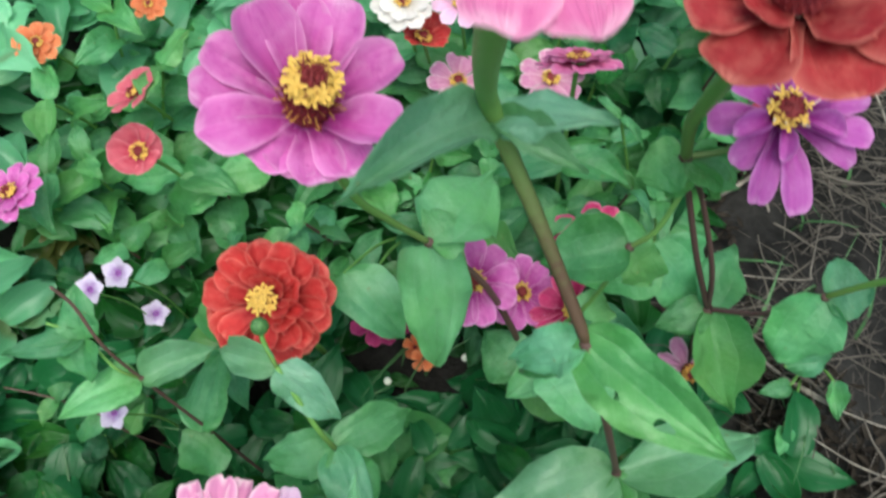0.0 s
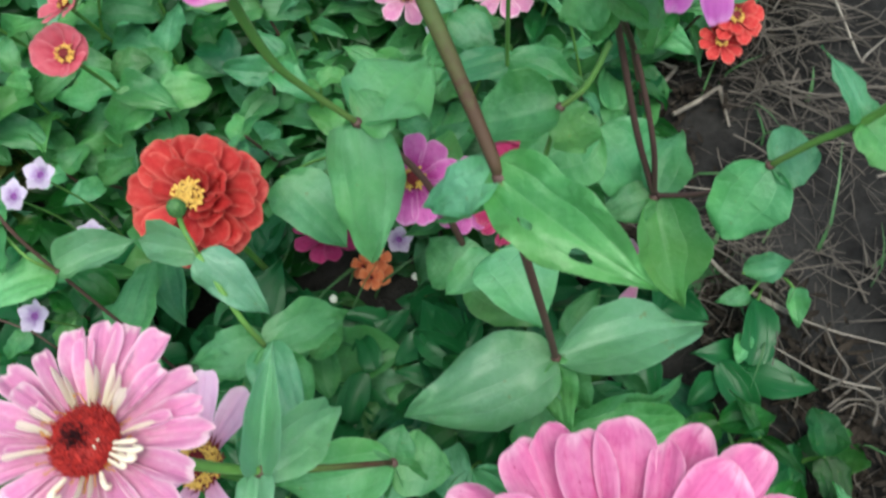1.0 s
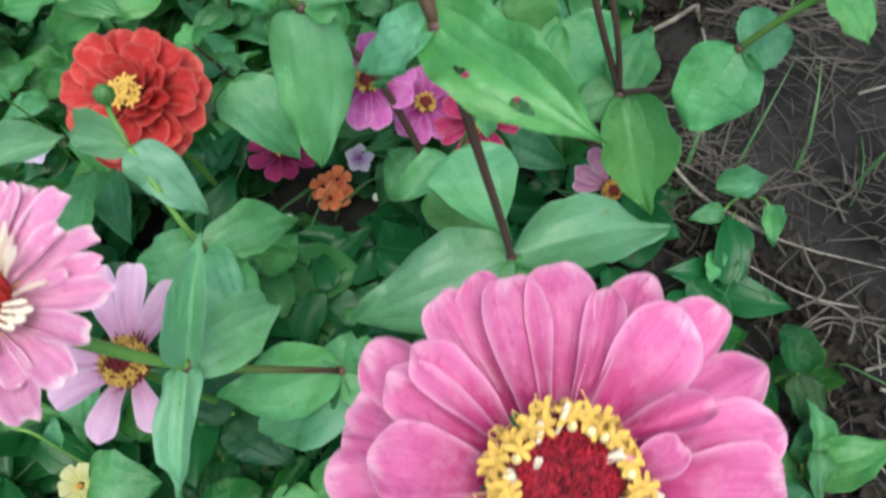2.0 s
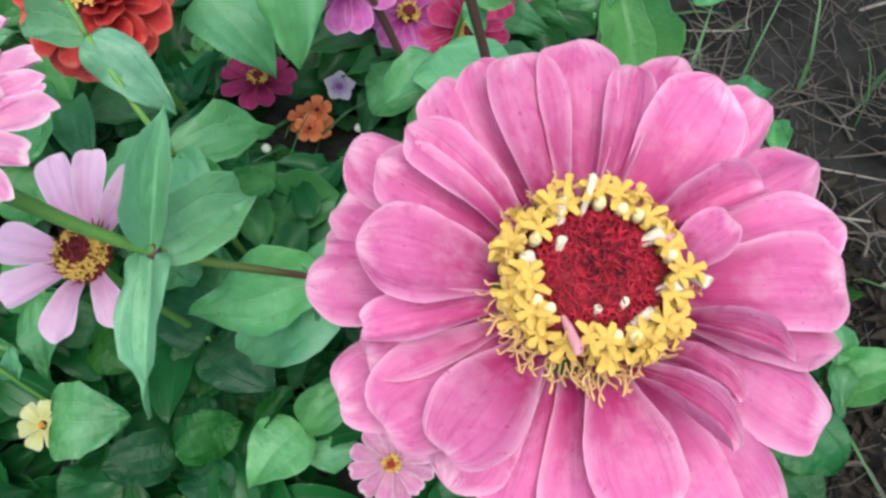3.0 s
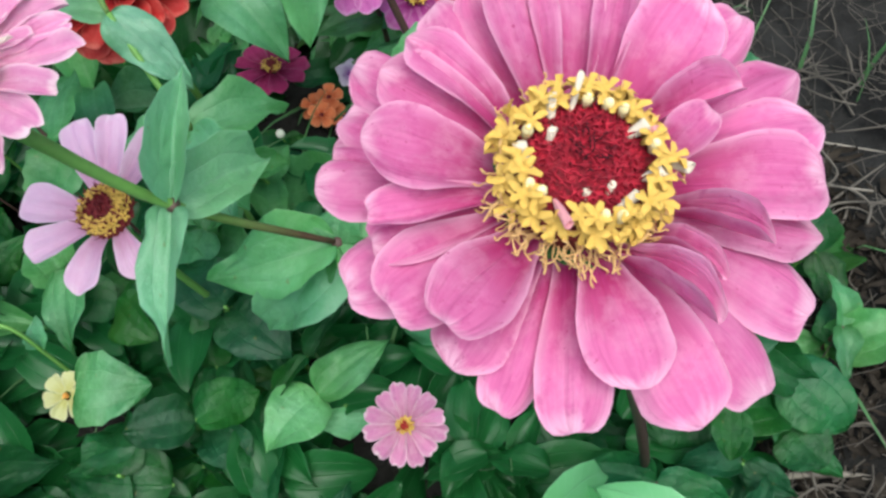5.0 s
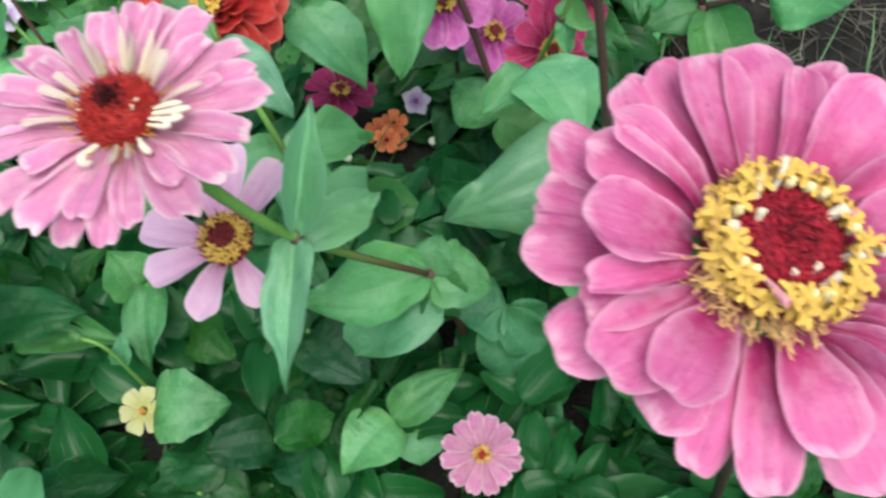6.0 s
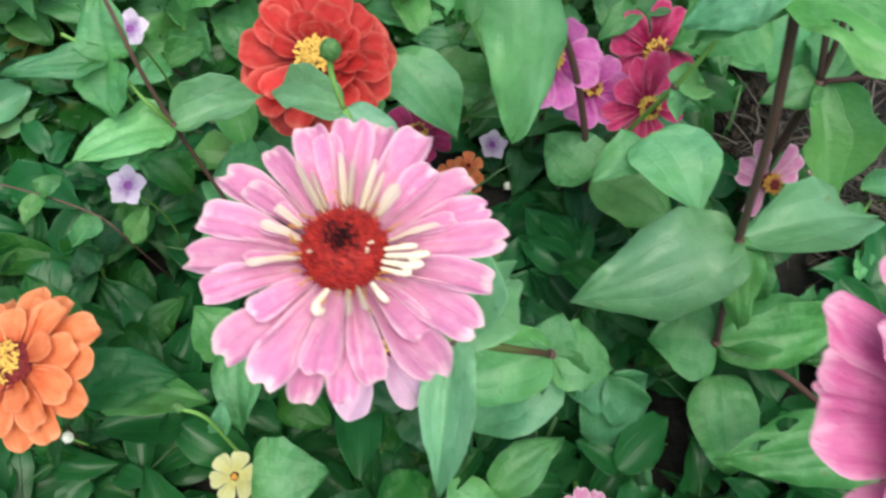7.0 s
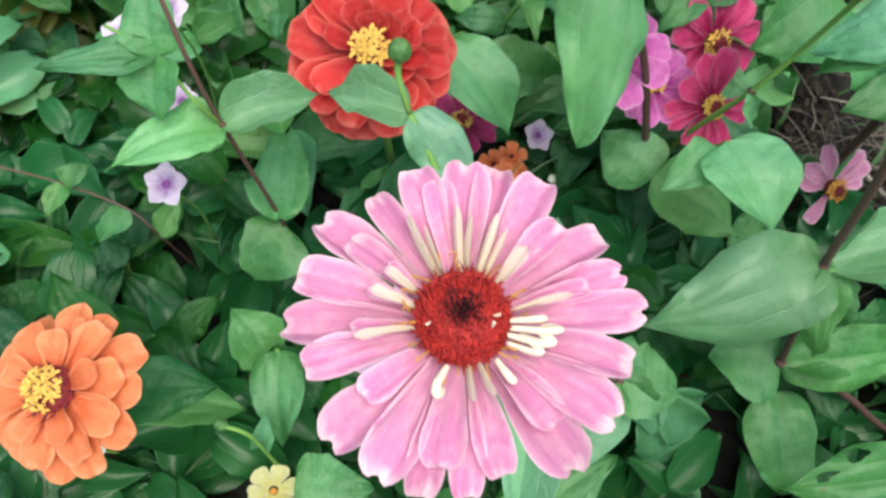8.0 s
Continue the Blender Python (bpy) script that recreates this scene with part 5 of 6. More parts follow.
simple_zinnia(p, (-0.019, 0.186, 0.004), (0.3, -0.3, 1), 0.0088, 5, ORANGE, width=0.85, disc_r=0.12, disc_h=0.15, full=False)

# pale yellow wild flower with a heart-shaped leaf
p = plant('yellow_wildflower', -0.120, 0.020, 'pale yellow five-petalled wildflower with heart-shaped leaf', 'flower')
stem(p, [(-0.120, 0.014, -0.020), (-0.132, 0.023, 0.051), (-0.138, 0.027, 0.071), (-0.147, 0.029, 0.076)], 0.0009, 0.0010, STEM_GREEN)
stem(p, [(-0.118, 0.014, -0.020), (-0.130, 0.010, 0.031)], 0.0008, 0.0007, STEM_GREEN)
simple_zinnia(p, (-0.130, 0.010, 0.031), (0.0, -0.4, 1), 0.0122, 6, PALE_YELLOW, kind="notch", width=0.72, disc=OCHRE, disc_r=0.09, disc_h=0.2, full=False)
leaf(p, (-0.120, 0.009, 0.044), (-0.086, 0.010, 0.040), 0.033, 'heart', 0.06, 0.12, mat=LEAF, curl=0.1)
leaf(p, (-0.134, 0.025, 0.054), (-0.133, 0.036, 0.066), 0.009, 'ovate', mat=LEAF_PALE)
h = flower(p, (-0.147, 0.029, 0.076), (-0.6, 0.3, 0.6), 0.003, name="bud", disc=BUD_GREEN, disc_r=0.8, disc_h=1.6, spikes=20, spike=0.3)

# white globe-shaped weed flowers
p = plant('globe_weed', -0.041, 0.174, 'small white globe-shaped weed flower on thin stalk', 'flower', 'globe weeds')
stem(p, [(-0.041, 0.176, -0.020), (-0.041, 0.168, 0.012)], 0.0006, 0.0006, STEM_GREEN)
h = flower(p, (-0.041, 0.168, 0.012), (0, -0.3, 1), 0.0027, disc=GLOBE, disc_r=0.9, disc_h=1.0, spikes=90, spike=0.2)
leaf(p, (-0.041, 0.175, -0.003), (-0.021, 0.168, -0.001), 0.009, 'ovate', mat=LEAF_SHADED)
leaf(p, (-0.041, 0.175, -0.003), (-0.061, 0.176, 0.001), 0.009, 'ovate', mat=LEAF_SHADED)
p = plant('globe_weed', 0.009, 0.195, 'small white globe-shaped weed flower on thin stalk', 'flower', 'globe weeds')
stem(p, [(0.009, 0.197, -0.020), (0.009, 0.189, -0.002)], 0.0006, 0.0006, STEM_GREEN)
h = flower(p, (0.009, 0.189, -0.002), (0, -0.3, 1), 0.0027, disc=GLOBE, disc_r=0.9, disc_h=1.0, spikes=90, spike=0.2)
leaf(p, (0.009, 0.196, -0.009), (0.029, 0.189, -0.007), 0.009, 'ovate', mat=LEAF_SHADED)
leaf(p, (0.009, 0.196, -0.009), (-0.011, 0.197, -0.005), 0.009, 'ovate', mat=LEAF_SHADED)
p = plant('globe_weed', -0.201, 0.029, 'small white globe-shaped weed flower on thin stalk', 'flower', 'globe weeds')
stem(p, [(-0.201, 0.031, -0.020), (-0.201, 0.023, 0.050)], 0.0006, 0.0006, STEM_GREEN)
h = flower(p, (-0.201, 0.023, 0.050), (0, -0.3, 1), 0.0027, disc=GLOBE, disc_r=0.9, disc_h=1.0, spikes=90, spike=0.2)
leaf(p, (-0.201, 0.030, 0.012), (-0.181, 0.023, 0.014), 0.009, 'ovate', mat=LEAF_SHADED)
leaf(p, (-0.201, 0.030, 0.012), (-0.221, 0.031, 0.016), 0.009, 'ovate', mat=LEAF_SHADED)

# pale lilac bindweed flowers
def bindweed(x, y, z, ax, r):
    """A pale funnel flower with a dark violet throat on a thread-like stalk."""
    p = plant("bindweed_flower", x, y + 0.02, "pale lilac funnel-shaped bindweed flower with violet throat", "flower", "bindweed flowers")
    stem(p, [(x, y + 0.02, GROUND), (x + 0.004, y + 0.012, z * 0.5), (x, y, z - 0.004)], 0.0007, 0.0006, STEM_GREEN)
    h = flower(p, (x, y, z), ax, r, disc=THROAT, disc_r=0.22, disc_h=0.05, spikes=6, spike=0.1)
    petals(h, ring_of(5, 15, 2, 3), 1.0, 1.0, "star", WHITE_LILAC, 16, 0.08, -0.05, 0.03)

bindweed(-0.181, 0.194, 0.122, (-0.09, -0.45, 1), 0.0088)
bindweed(-0.204, 0.192, 0.104, (-0.09, -0.45, 1), 0.0088)
bindweed(-0.1945, 0.2077, 0.030, (0.16, -0.45, 1), 0.0088)
bindweed(-0.175, 0.120, 0.106, (-0.15, -0.45, 1), 0.0088)
bindweed(-0.095, 0.153, 0.010, (0.06, -0.45, 1), 0.0088)
bindweed(0.026, 0.337, 0.060, (0.24, -0.45, 1), 0.0088)
bindweed(-0.001, 0.209, 0.012, (0.28, -0.45, 1), 0.0088)

# trailing weed beside the bindweed
p = plant('trailing_weed', -0.182, 0.129, 'thin brown trailing weed stem with small leaves', 'plant')
stem(p, [(-0.182, 0.129, -0.020), (-0.193, 0.126, 0.040), (-0.205, 0.132, 0.055), (-0.234, 0.141, 0.060), (-0.263, 0.146, 0.065)], 0.0006, 0.0005, STEM_BROWN)
leaf(p, (-0.193, 0.126, 0.040), (-0.183, 0.142, 0.050), 0.012, 'ovate')
leaf(p, (-0.205, 0.132, 0.055), (-0.217, 0.117, 0.050), 0.012, 'ovate')
leaf(p, (-0.234, 0.141, 0.060), (-0.221, 0.149, 0.065), 0.012, 'ovate')
leaf(p, (-0.234, 0.141, 0.060), (-0.239, 0.125, 0.055), 0.012, 'ovate')

# single plants of broad leaves low in the bed
p = plant('leafy_seedling', -0.009, 0.010, 'green seedling with a spotted leaf', 'plant', 'seedlings')
leaf(p, (-0.011, 0.005, 0.030), (0.024, 0.028, 0.035), 0.022, 'ovate', mat=LEAF_PALE)
stem(p, [(-0.009, 0.010, -0.020), (-0.010, 0.008, 0.015), (-0.011, 0.005, 0.030)], 0.0010, 0.0009, STEM_GREEN, 'leaf_stalk')
leaf(p, (-0.011, 0.005, 0.030), (-0.034, -0.022, 0.030), 0.030, 'ovate', mat=LEAF_PALE)
stem(p, [(-0.009, 0.010, -0.020), (-0.010, 0.008, 0.015), (-0.011, 0.005, 0.030)], 0.0010, 0.0009, STEM_GREEN, 'leaf_stalk')
leaf(p, (0.001, 0.001, 0.020), (0.002, -0.014, 0.015), 0.028, 'ovate', mat=LEAF_PALE)
stem(p, [(-0.009, 0.010, -0.020), (-0.004, 0.006, 0.010), (0.001, 0.001, 0.020)], 0.0010, 0.0009, STEM_GREEN, 'leaf_stalk')
p = plant('leafy_seedling', 0.052, 0.071, 'broad-leaved seedling with drooping leaves', 'plant', 'seedlings')
leaf(p, (0.044, 0.054, 0.050), (0.049, 0.021, 0.015), 0.036, 'ovate', mat=LEAF)
stem(p, [(0.052, 0.071, -0.020), (0.048, 0.063, 0.025), (0.044, 0.054, 0.050)], 0.0010, 0.0009, STEM_GREEN, 'leaf_stalk')
leaf(p, (0.044, 0.054, 0.050), (0.065, 0.035, 0.020), 0.030, 'ovate', mat=LEAF)
stem(p, [(0.052, 0.071, -0.020), (0.048, 0.063, 0.025), (0.044, 0.054, 0.050)], 0.0010, 0.0009, STEM_GREEN, 'leaf_stalk')
leaf(p, (0.044, 0.054, 0.050), (0.019, 0.050, 0.050), 0.030, 'ovate', mat=LEAF)
stem(p, [(0.052, 0.071, -0.020), (0.048, 0.063, 0.025), (0.044, 0.054, 0.050)], 0.0010, 0.0009, STEM_GREEN, 'leaf_stalk')
p = plant('leafy_seedling', 0.204, 0.033, 'holed broad leaf eaten by insects', 'plant', 'seedlings')
leaf(p, (0.156, 0.020, 0.075), (0.082, 0.010, 0.070), 0.036, 'ovate', mat=LEAF, holes=6)
stem(p, [(0.204, 0.033, -0.020), (0.180, 0.026, 0.038), (0.156, 0.020, 0.075)], 0.0010, 0.0009, STEM_GREEN, 'leaf_stalk')
p = plant('leafy_seedling', -0.154, 0.087, 'seedling with upright green leaves', 'plant', 'seedlings')
leaf(p, (-0.131, 0.068, 0.050), (-0.127, 0.028, 0.035), 0.024, 'ovate', mat=LEAF)
stem(p, [(-0.154, 0.087, -0.020), (-0.143, 0.077, 0.025), (-0.131, 0.068, 0.050)], 0.0010, 0.0009, STEM_GREEN, 'leaf_stalk')
leaf(p, (-0.136, 0.067, 0.040), (-0.154, 0.087, 0.050), 0.026, 'ovate', mat=LEAF)
stem(p, [(-0.154, 0.087, -0.020), (-0.145, 0.077, 0.020), (-0.136, 0.067, 0.040)], 0.0010, 0.0009, STEM_GREEN, 'leaf_stalk')
p = plant('leafy_seedling', -0.091, -0.028, 'broad leaf close to the soil', 'plant', 'seedlings')
# leaves near the soil: shade painted in with the darker green
leaf(p, (-0.075, -0.034, 0.030), (-0.125, -0.028, 0.030), 0.035, 'ovate', mat=LEAF_SHADED)
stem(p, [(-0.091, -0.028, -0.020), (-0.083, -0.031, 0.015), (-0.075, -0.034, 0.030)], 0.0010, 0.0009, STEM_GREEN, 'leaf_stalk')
leaf(p, (-0.096, -0.031, 0.040), (-0.104, -0.000, 0.020), 0.030, 'ovate', mat=LEAF_SHADED)
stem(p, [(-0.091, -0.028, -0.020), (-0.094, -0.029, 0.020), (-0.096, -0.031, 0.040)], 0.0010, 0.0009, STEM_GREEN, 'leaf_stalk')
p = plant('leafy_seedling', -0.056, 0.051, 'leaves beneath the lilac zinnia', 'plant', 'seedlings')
leaf(p, (-0.049, 0.042, 0.050), (-0.021, 0.017, 0.045), 0.035, 'ovate', mat=LEAF_SHADED)
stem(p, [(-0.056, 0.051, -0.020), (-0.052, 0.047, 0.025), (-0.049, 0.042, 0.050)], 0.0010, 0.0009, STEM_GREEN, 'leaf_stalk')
leaf(p, (-0.049, 0.038, 0.060), (-0.072, 0.066, 0.050), 0.030, 'ovate', mat=LEAF_SHADED)
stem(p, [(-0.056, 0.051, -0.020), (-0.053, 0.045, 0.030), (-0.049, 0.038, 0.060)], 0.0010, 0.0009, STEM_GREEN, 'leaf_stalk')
p = plant('leafy_seedling', 0.236, 0.008, 'seedling by the bare ground', 'plant', 'seedlings')
leaf(p, (0.205, 0.004, 0.030), (0.231, -0.021, 0.020), 0.035, 'round', mat=LEAF_SHADED)
stem(p, [(0.236, 0.008, -0.020), (0.220, 0.006, 0.015), (0.205, 0.004, 0.030)], 0.0010, 0.0009, STEM_GREEN, 'leaf_stalk')
leaf(p, (0.231, 0.019, 0.020), (0.250, 0.042, 0.020), 0.025, 'round', mat=LEAF_SHADED)
stem(p, [(0.236, 0.008, -0.020), (0.233, 0.014, 0.010), (0.231, 0.019, 0.020)], 0.0010, 0.0009, STEM_GREEN, 'leaf_stalk')
leaf(p, (0.203, -0.020, 0.020), (0.217, -0.038, 0.020), 0.030, 'round', mat=LEAF_SHADED)
stem(p, [(0.236, 0.008, -0.020), (0.219, -0.006, 0.010), (0.203, -0.020, 0.020)], 0.0010, 0.0009, STEM_GREEN, 'leaf_stalk')
p = plant('leafy_seedling', 0.238, 0.190, 'weed on the edge of the bare ground', 'plant', 'seedlings')
leaf(p, (0.208, 0.173, 0.030), (0.239, 0.180, 0.030), 0.017, 'ovate', mat=LEAF)
stem(p, [(0.238, 0.190, -0.020), (0.223, 0.182, 0.015), (0.208, 0.173, 0.030)], 0.0010, 0.0009, STEM_GREEN, 'leaf_stalk')
leaf(p, (0.240, 0.167, 0.020), (0.240, 0.143, 0.015), 0.012, 'ovate', mat=LEAF)
stem(p, [(0.238, 0.190, -0.020), (0.239, 0.178, 0.010), (0.240, 0.167, 0.020)], 0.0010, 0.0009, STEM_GREEN, 'leaf_stalk')
leaf(p, (0.213, 0.164, 0.020), (0.192, 0.159, 0.020), 0.012, 'ovate', mat=LEAF)
stem(p, [(0.238, 0.190, -0.020), (0.225, 0.177, 0.010), (0.213, 0.164, 0.020)], 0.0010, 0.0009, STEM_GREEN, 'leaf_stalk')
leaf(p, (0.205, 0.138, 0.020), (0.200, 0.120, 0.015), 0.012, 'ovate', mat=LEAF)
stem(p, [(0.238, 0.190, -0.020), (0.221, 0.164, 0.010), (0.205, 0.138, 0.020)], 0.0010, 0.0009, STEM_GREEN, 'leaf_stalk')
p = plant('leafy_seedling', 0.068, 0.196, 'broad leaves between the blooms', 'plant', 'seedlings')
leaf(p, (0.059, 0.148, 0.115), (0.080, 0.112, 0.100), 0.040, 'ovate', mat=LEAF_PALE)
stem(p, [(0.068, 0.196, -0.020), (0.064, 0.172, 0.057), (0.059, 0.148, 0.115)], 0.0010, 0.0009, STEM_GREEN, 'leaf_stalk')
leaf(p, (0.056, 0.148, 0.110), (0.032, 0.131, 0.100), 0.020, 'ovate', mat=LEAF_PALE)
stem(p, [(0.068, 0.196, -0.020), (0.062, 0.172, 0.055), (0.056, 0.148, 0.110)], 0.0010, 0.0009, STEM_GREEN, 'leaf_stalk')
p = plant('leafy_seedling', -0.032, 0.292, 'leaf beside the scarlet zinnia', 'plant', 'seedlings')
leaf(p, (-0.061, 0.209, 0.090), (-0.026, 0.179, 0.060), 0.035, 'ovate', mat=LEAF_PALE)
stem(p, [(-0.032, 0.292, -0.020), (-0.047, 0.251, 0.045), (-0.061, 0.209, 0.090)], 0.0010, 0.0009, STEM_GREEN, 'leaf_stalk')
leaf(p, (-0.050, 0.203, 0.080), (-0.000, 0.214, 0.060), 0.030, 'ovate', mat=LEAF)
stem(p, [(-0.032, 0.292, -0.020), (-0.041, 0.248, 0.040), (-0.050, 0.203, 0.080)], 0.0010, 0.0009, STEM_GREEN, 'leaf_stalk')
p = plant('leafy_seedling', 0.148, 0.305, 'broad pointed leaf over the crimson blooms', 'plant', 'seedlings')
leaf(p, (0.110, 0.203, 0.140), (0.068, 0.186, 0.130), 0.045, 'ovate', mat=LEAF)
stem(p, [(0.148, 0.305, -0.020), (0.129, 0.254, 0.070), (0.110, 0.203, 0.140)], 0.0010, 0.0009, STEM_GREEN, 'leaf_stalk')
leaf(p, (0.110, 0.203, 0.140), (0.137, 0.173, 0.110), 0.040, 'ovate', mat=LEAF)
stem(p, [(0.148, 0.305, -0.020), (0.129, 0.254, 0.070), (0.110, 0.203, 0.140)], 0.0010, 0.0009, STEM_GREEN, 'leaf_stalk')
p = plant('leafy_seedling', 0.082, 0.158, 'broad leaf under the crimson blooms', 'plant', 'seedlings')
leaf(p, (0.045, 0.159, 0.060), (0.089, 0.133, 0.050), 0.040, 'ovate', mat=LEAF)
stem(p, [(0.082, 0.158, -0.020), (0.064, 0.159, 0.030), (0.045, 0.159, 0.060)], 0.0010, 0.0009, STEM_GREEN, 'leaf_stalk')
leaf(p, (0.045, 0.159, 0.060), (0.021, 0.184, 0.060), 0.035, 'ovate', mat=LEAF)
stem(p, [(0.082, 0.158, -0.020), (0.064, 0.159, 0.030), (0.045, 0.159, 0.060)], 0.0010, 0.0009, STEM_GREEN, 'leaf_stalk')


# ---- ground ----
def height(x, y):
    """The lie of the ground: the bed is a little lower than the bare strip beside it."""
    edge = 0.5 + 0.5 * math.tanh((x - 0.20) * 14)
    return -0.022 * (1 - edge) + 0.008 * noise.noise(Vector((x * 9, y * 9, 0))) * max(0.0, 1 - (abs(x) + abs(y)) / 6) + 0.003 * noise.noise(Vector((x * 40, y * 40, 3)))


def ground():
    """One sheet of soil, fine under the flowers and coarse towards the horizon."""
    xs = [-600, -60, -8, -2.5] + [-1.2 + 0.025 * i for i in range(97)] + [2.5, 8, 60, 600]
    verts = [(x, y, height(x, y)) for y in xs for x in xs]
    n = len(xs)
    faces = [(j * n + i, j * n + i + 1, (j + 1) * n + i + 1, (j + 1) * n + i) for j in range(n - 1) for i in range(n - 1)]
    ob = new("ground", mesh_of("ground", verts, faces, SOIL))
    return tagged(ob, "dark crumbly garden soil with a bare strip", "ground", kind="structure")


ground()


def in_bed(x, y):
    """Whether a place lies in the planted bed and not on the bare strip."""
    return x < 0.20 + 0.05 * math.sin(y * 16 + 0.6) - 0.16 * max(0.0, y - 0.42)


def strands(name, count, seed, length, radius, lift, mat, label, place):
    """Many thin stalks, bent or kinked, matted in clumps, in one mesh."""
    rnd = random.Random(seed)
    verts, faces = [], []
    for _ in range(count):
        x, y = place(rnd)
        if noise.noise(Vector((x * 13, y * 13, 7))) < rnd.uniform(-0.55, 0.25):
            continue
        a = rnd.gauss(0.9, 1.0) + 1.8 * noise.noise(Vector((x * 7, y * 7, 1)))
        ln = length * rnd.uniform(0.25, 1.0) * (1.8 if rnd.random() < 0.15 else 1.0)
        q = Vector((x, y, height(x, y) + 0.002 + lift * rnd.random() ** 1.6))
        kink = rnd.random() < 0.3
        pts, turn = [q.copy()], rnd.gauss(0, 0.25)
        for k in range(3):
            a += turn + (rnd.choice((-1, 1)) * rnd.uniform(0.5, 1.6) if kink and k == 1 else 0)
            q = q + Vector((math.cos(a), math.sin(a), rnd.uniform(-0.28, 0.24))) * (ln / 3)
            q.z = max(q.z, height(q.x, q.y) + 0.001)
            pts.append(q.copy())
        r = radius * (0.45 + 1.6 * rnd.random() ** 2.5)
        v, f = tube([tuple(w) for w in pts], [r, r, r * 0.85, r * 0.5], 5)
        n = len(verts)
        verts += v
        faces += [tuple(i + n for i in w) for w in f]
    ob = new(name, mesh_of(name, verts, faces, mat))
    return tagged(ob, label, "grass", kind="stuff")


def on_strip(rnd):
    while True:
        x, y = rnd.uniform(0.15, 0.75), rnd.uniform(-0.25, 0.8)
        if not in_bed(x + 0.02, y):
            return x, y


def under_plants(rnd):
    return rnd.uniform(-0.6, 0.25), rnd.uniform(-0.25, 0.9)


strands("dry_straw", 11000, 4, 0.055, 0.00046, 0.026, STRAW, "dry pale straw lying on the bare soil", on_strip)


def dead_stalk(x, y, a, ln, bend, r, kink):
    """One thick dead stalk lying on the straw, some of them broken over."""
    z = height(x, y) + 0.014
    d, s = Vector((math.cos(a), math.sin(a), 0.04)), Vector((-math.sin(a), math.cos(a), 0))
    e = (d * math.cos(kink) + s * math.sin(kink)).normalized()
    mid = d * ln * 0.55 + s * bend
    pts = [Vector((0, 0, 0)), d * ln * 0.28 + s * bend * 0.7, mid, mid + e * ln * 0.06, mid + e * ln * 0.45]
    v, f = tube([tuple(q) for q in pts], [r, r * 1.05, r * 0.9, r * 0.9, r * 0.55], 7)
    ob = new("dead_stalk", mesh_of("dead_stalk", v, f, STALK))
    ob.location = (x, y, z)
    tagged(ob, "thick dead grey-brown stalk broken over on straw" if abs(kink) > 0.5 else "thick dead grey-brown stalk lying on straw", "stalk", "dead stalks")


stalks = random.Random(6)
for _ in range(90):
    dead_stalk(*on_strip(stalks), stalks.gauss(0.9, 0.9), stalks.uniform(0.04, 0.15), stalks.uniform(-0.012, 0.012), stalks.uniform(0.0005, 0.0012), stalks.choice((0, 0, 0.3, -0.4, 1.2, -1.6, 2.2)))
for _ in range(22):
    dead_stalk(*on_strip(stalks), stalks.gauss(0.8, 0.7), stalks.uniform(0.06, 0.13), stalks.uniform(-0.015, 0.015), stalks.uniform(0.0011, 0.0017), stalks.choice((0, 0.3, -0.5, 1.8, -2.2)))
strands("fallen_stalks", 250, 8, 0.07, 0.0007, 0.01, STRAW, "fallen dry stalks under the flowers", under_plants)


def blades(name, count, seed, label, place, mat):
    """Grass: narrow bent blades in one mesh."""
    rnd = random.Random(seed)
    verts, faces = [], []
    for _ in range(count):
        x, y = place(rnd)
        a, ln, w = rnd.uniform(0, 6.28), rnd.uniform(0.025, 0.075), rnd.uniform(0.0008, 0.002)
        d, s = Vector((math.cos(a), math.sin(a), 0)), Vector((-math.sin(a), math.cos(a), 0))
        o = Vector((x, y, height(x, y)))
        n = len(verts)
        lean = rnd.uniform(0.3, 1.0)
        for t in (0, 0.4, 0.75, 1):
            q = o + d * (ln * lean * t * t) + Vector((0, 0, ln * (t - 0.45 * lean * t * t)))
            wd = w * (1 - t) ** 0.6 if t < 1 else 0.0001
            verts += [q - s * wd, q + Vector((0, 0, -wd * 0.5)), q + s * wd]
        for k in range(3):
            b = n + 3 * k
            faces += [(b, b + 1, b + 4, b + 3), (b + 1, b + 2, b + 5, b + 4)]
    ob = new(name, mesh_of(name, verts, faces, mat))
    return tagged(ob, label, "grass", kind="stuff")


def on_edge(rnd):
    """Along the foot of the plants, where the bed meets the bare strip."""
    y = rnd.uniform(-0.2, 0.7)
    return 0.20 + 0.05 * math.sin(y * 16 + 0.6) - 0.16 * max(0.0, y - 0.42) + rnd.gauss(0.012, 0.022), y


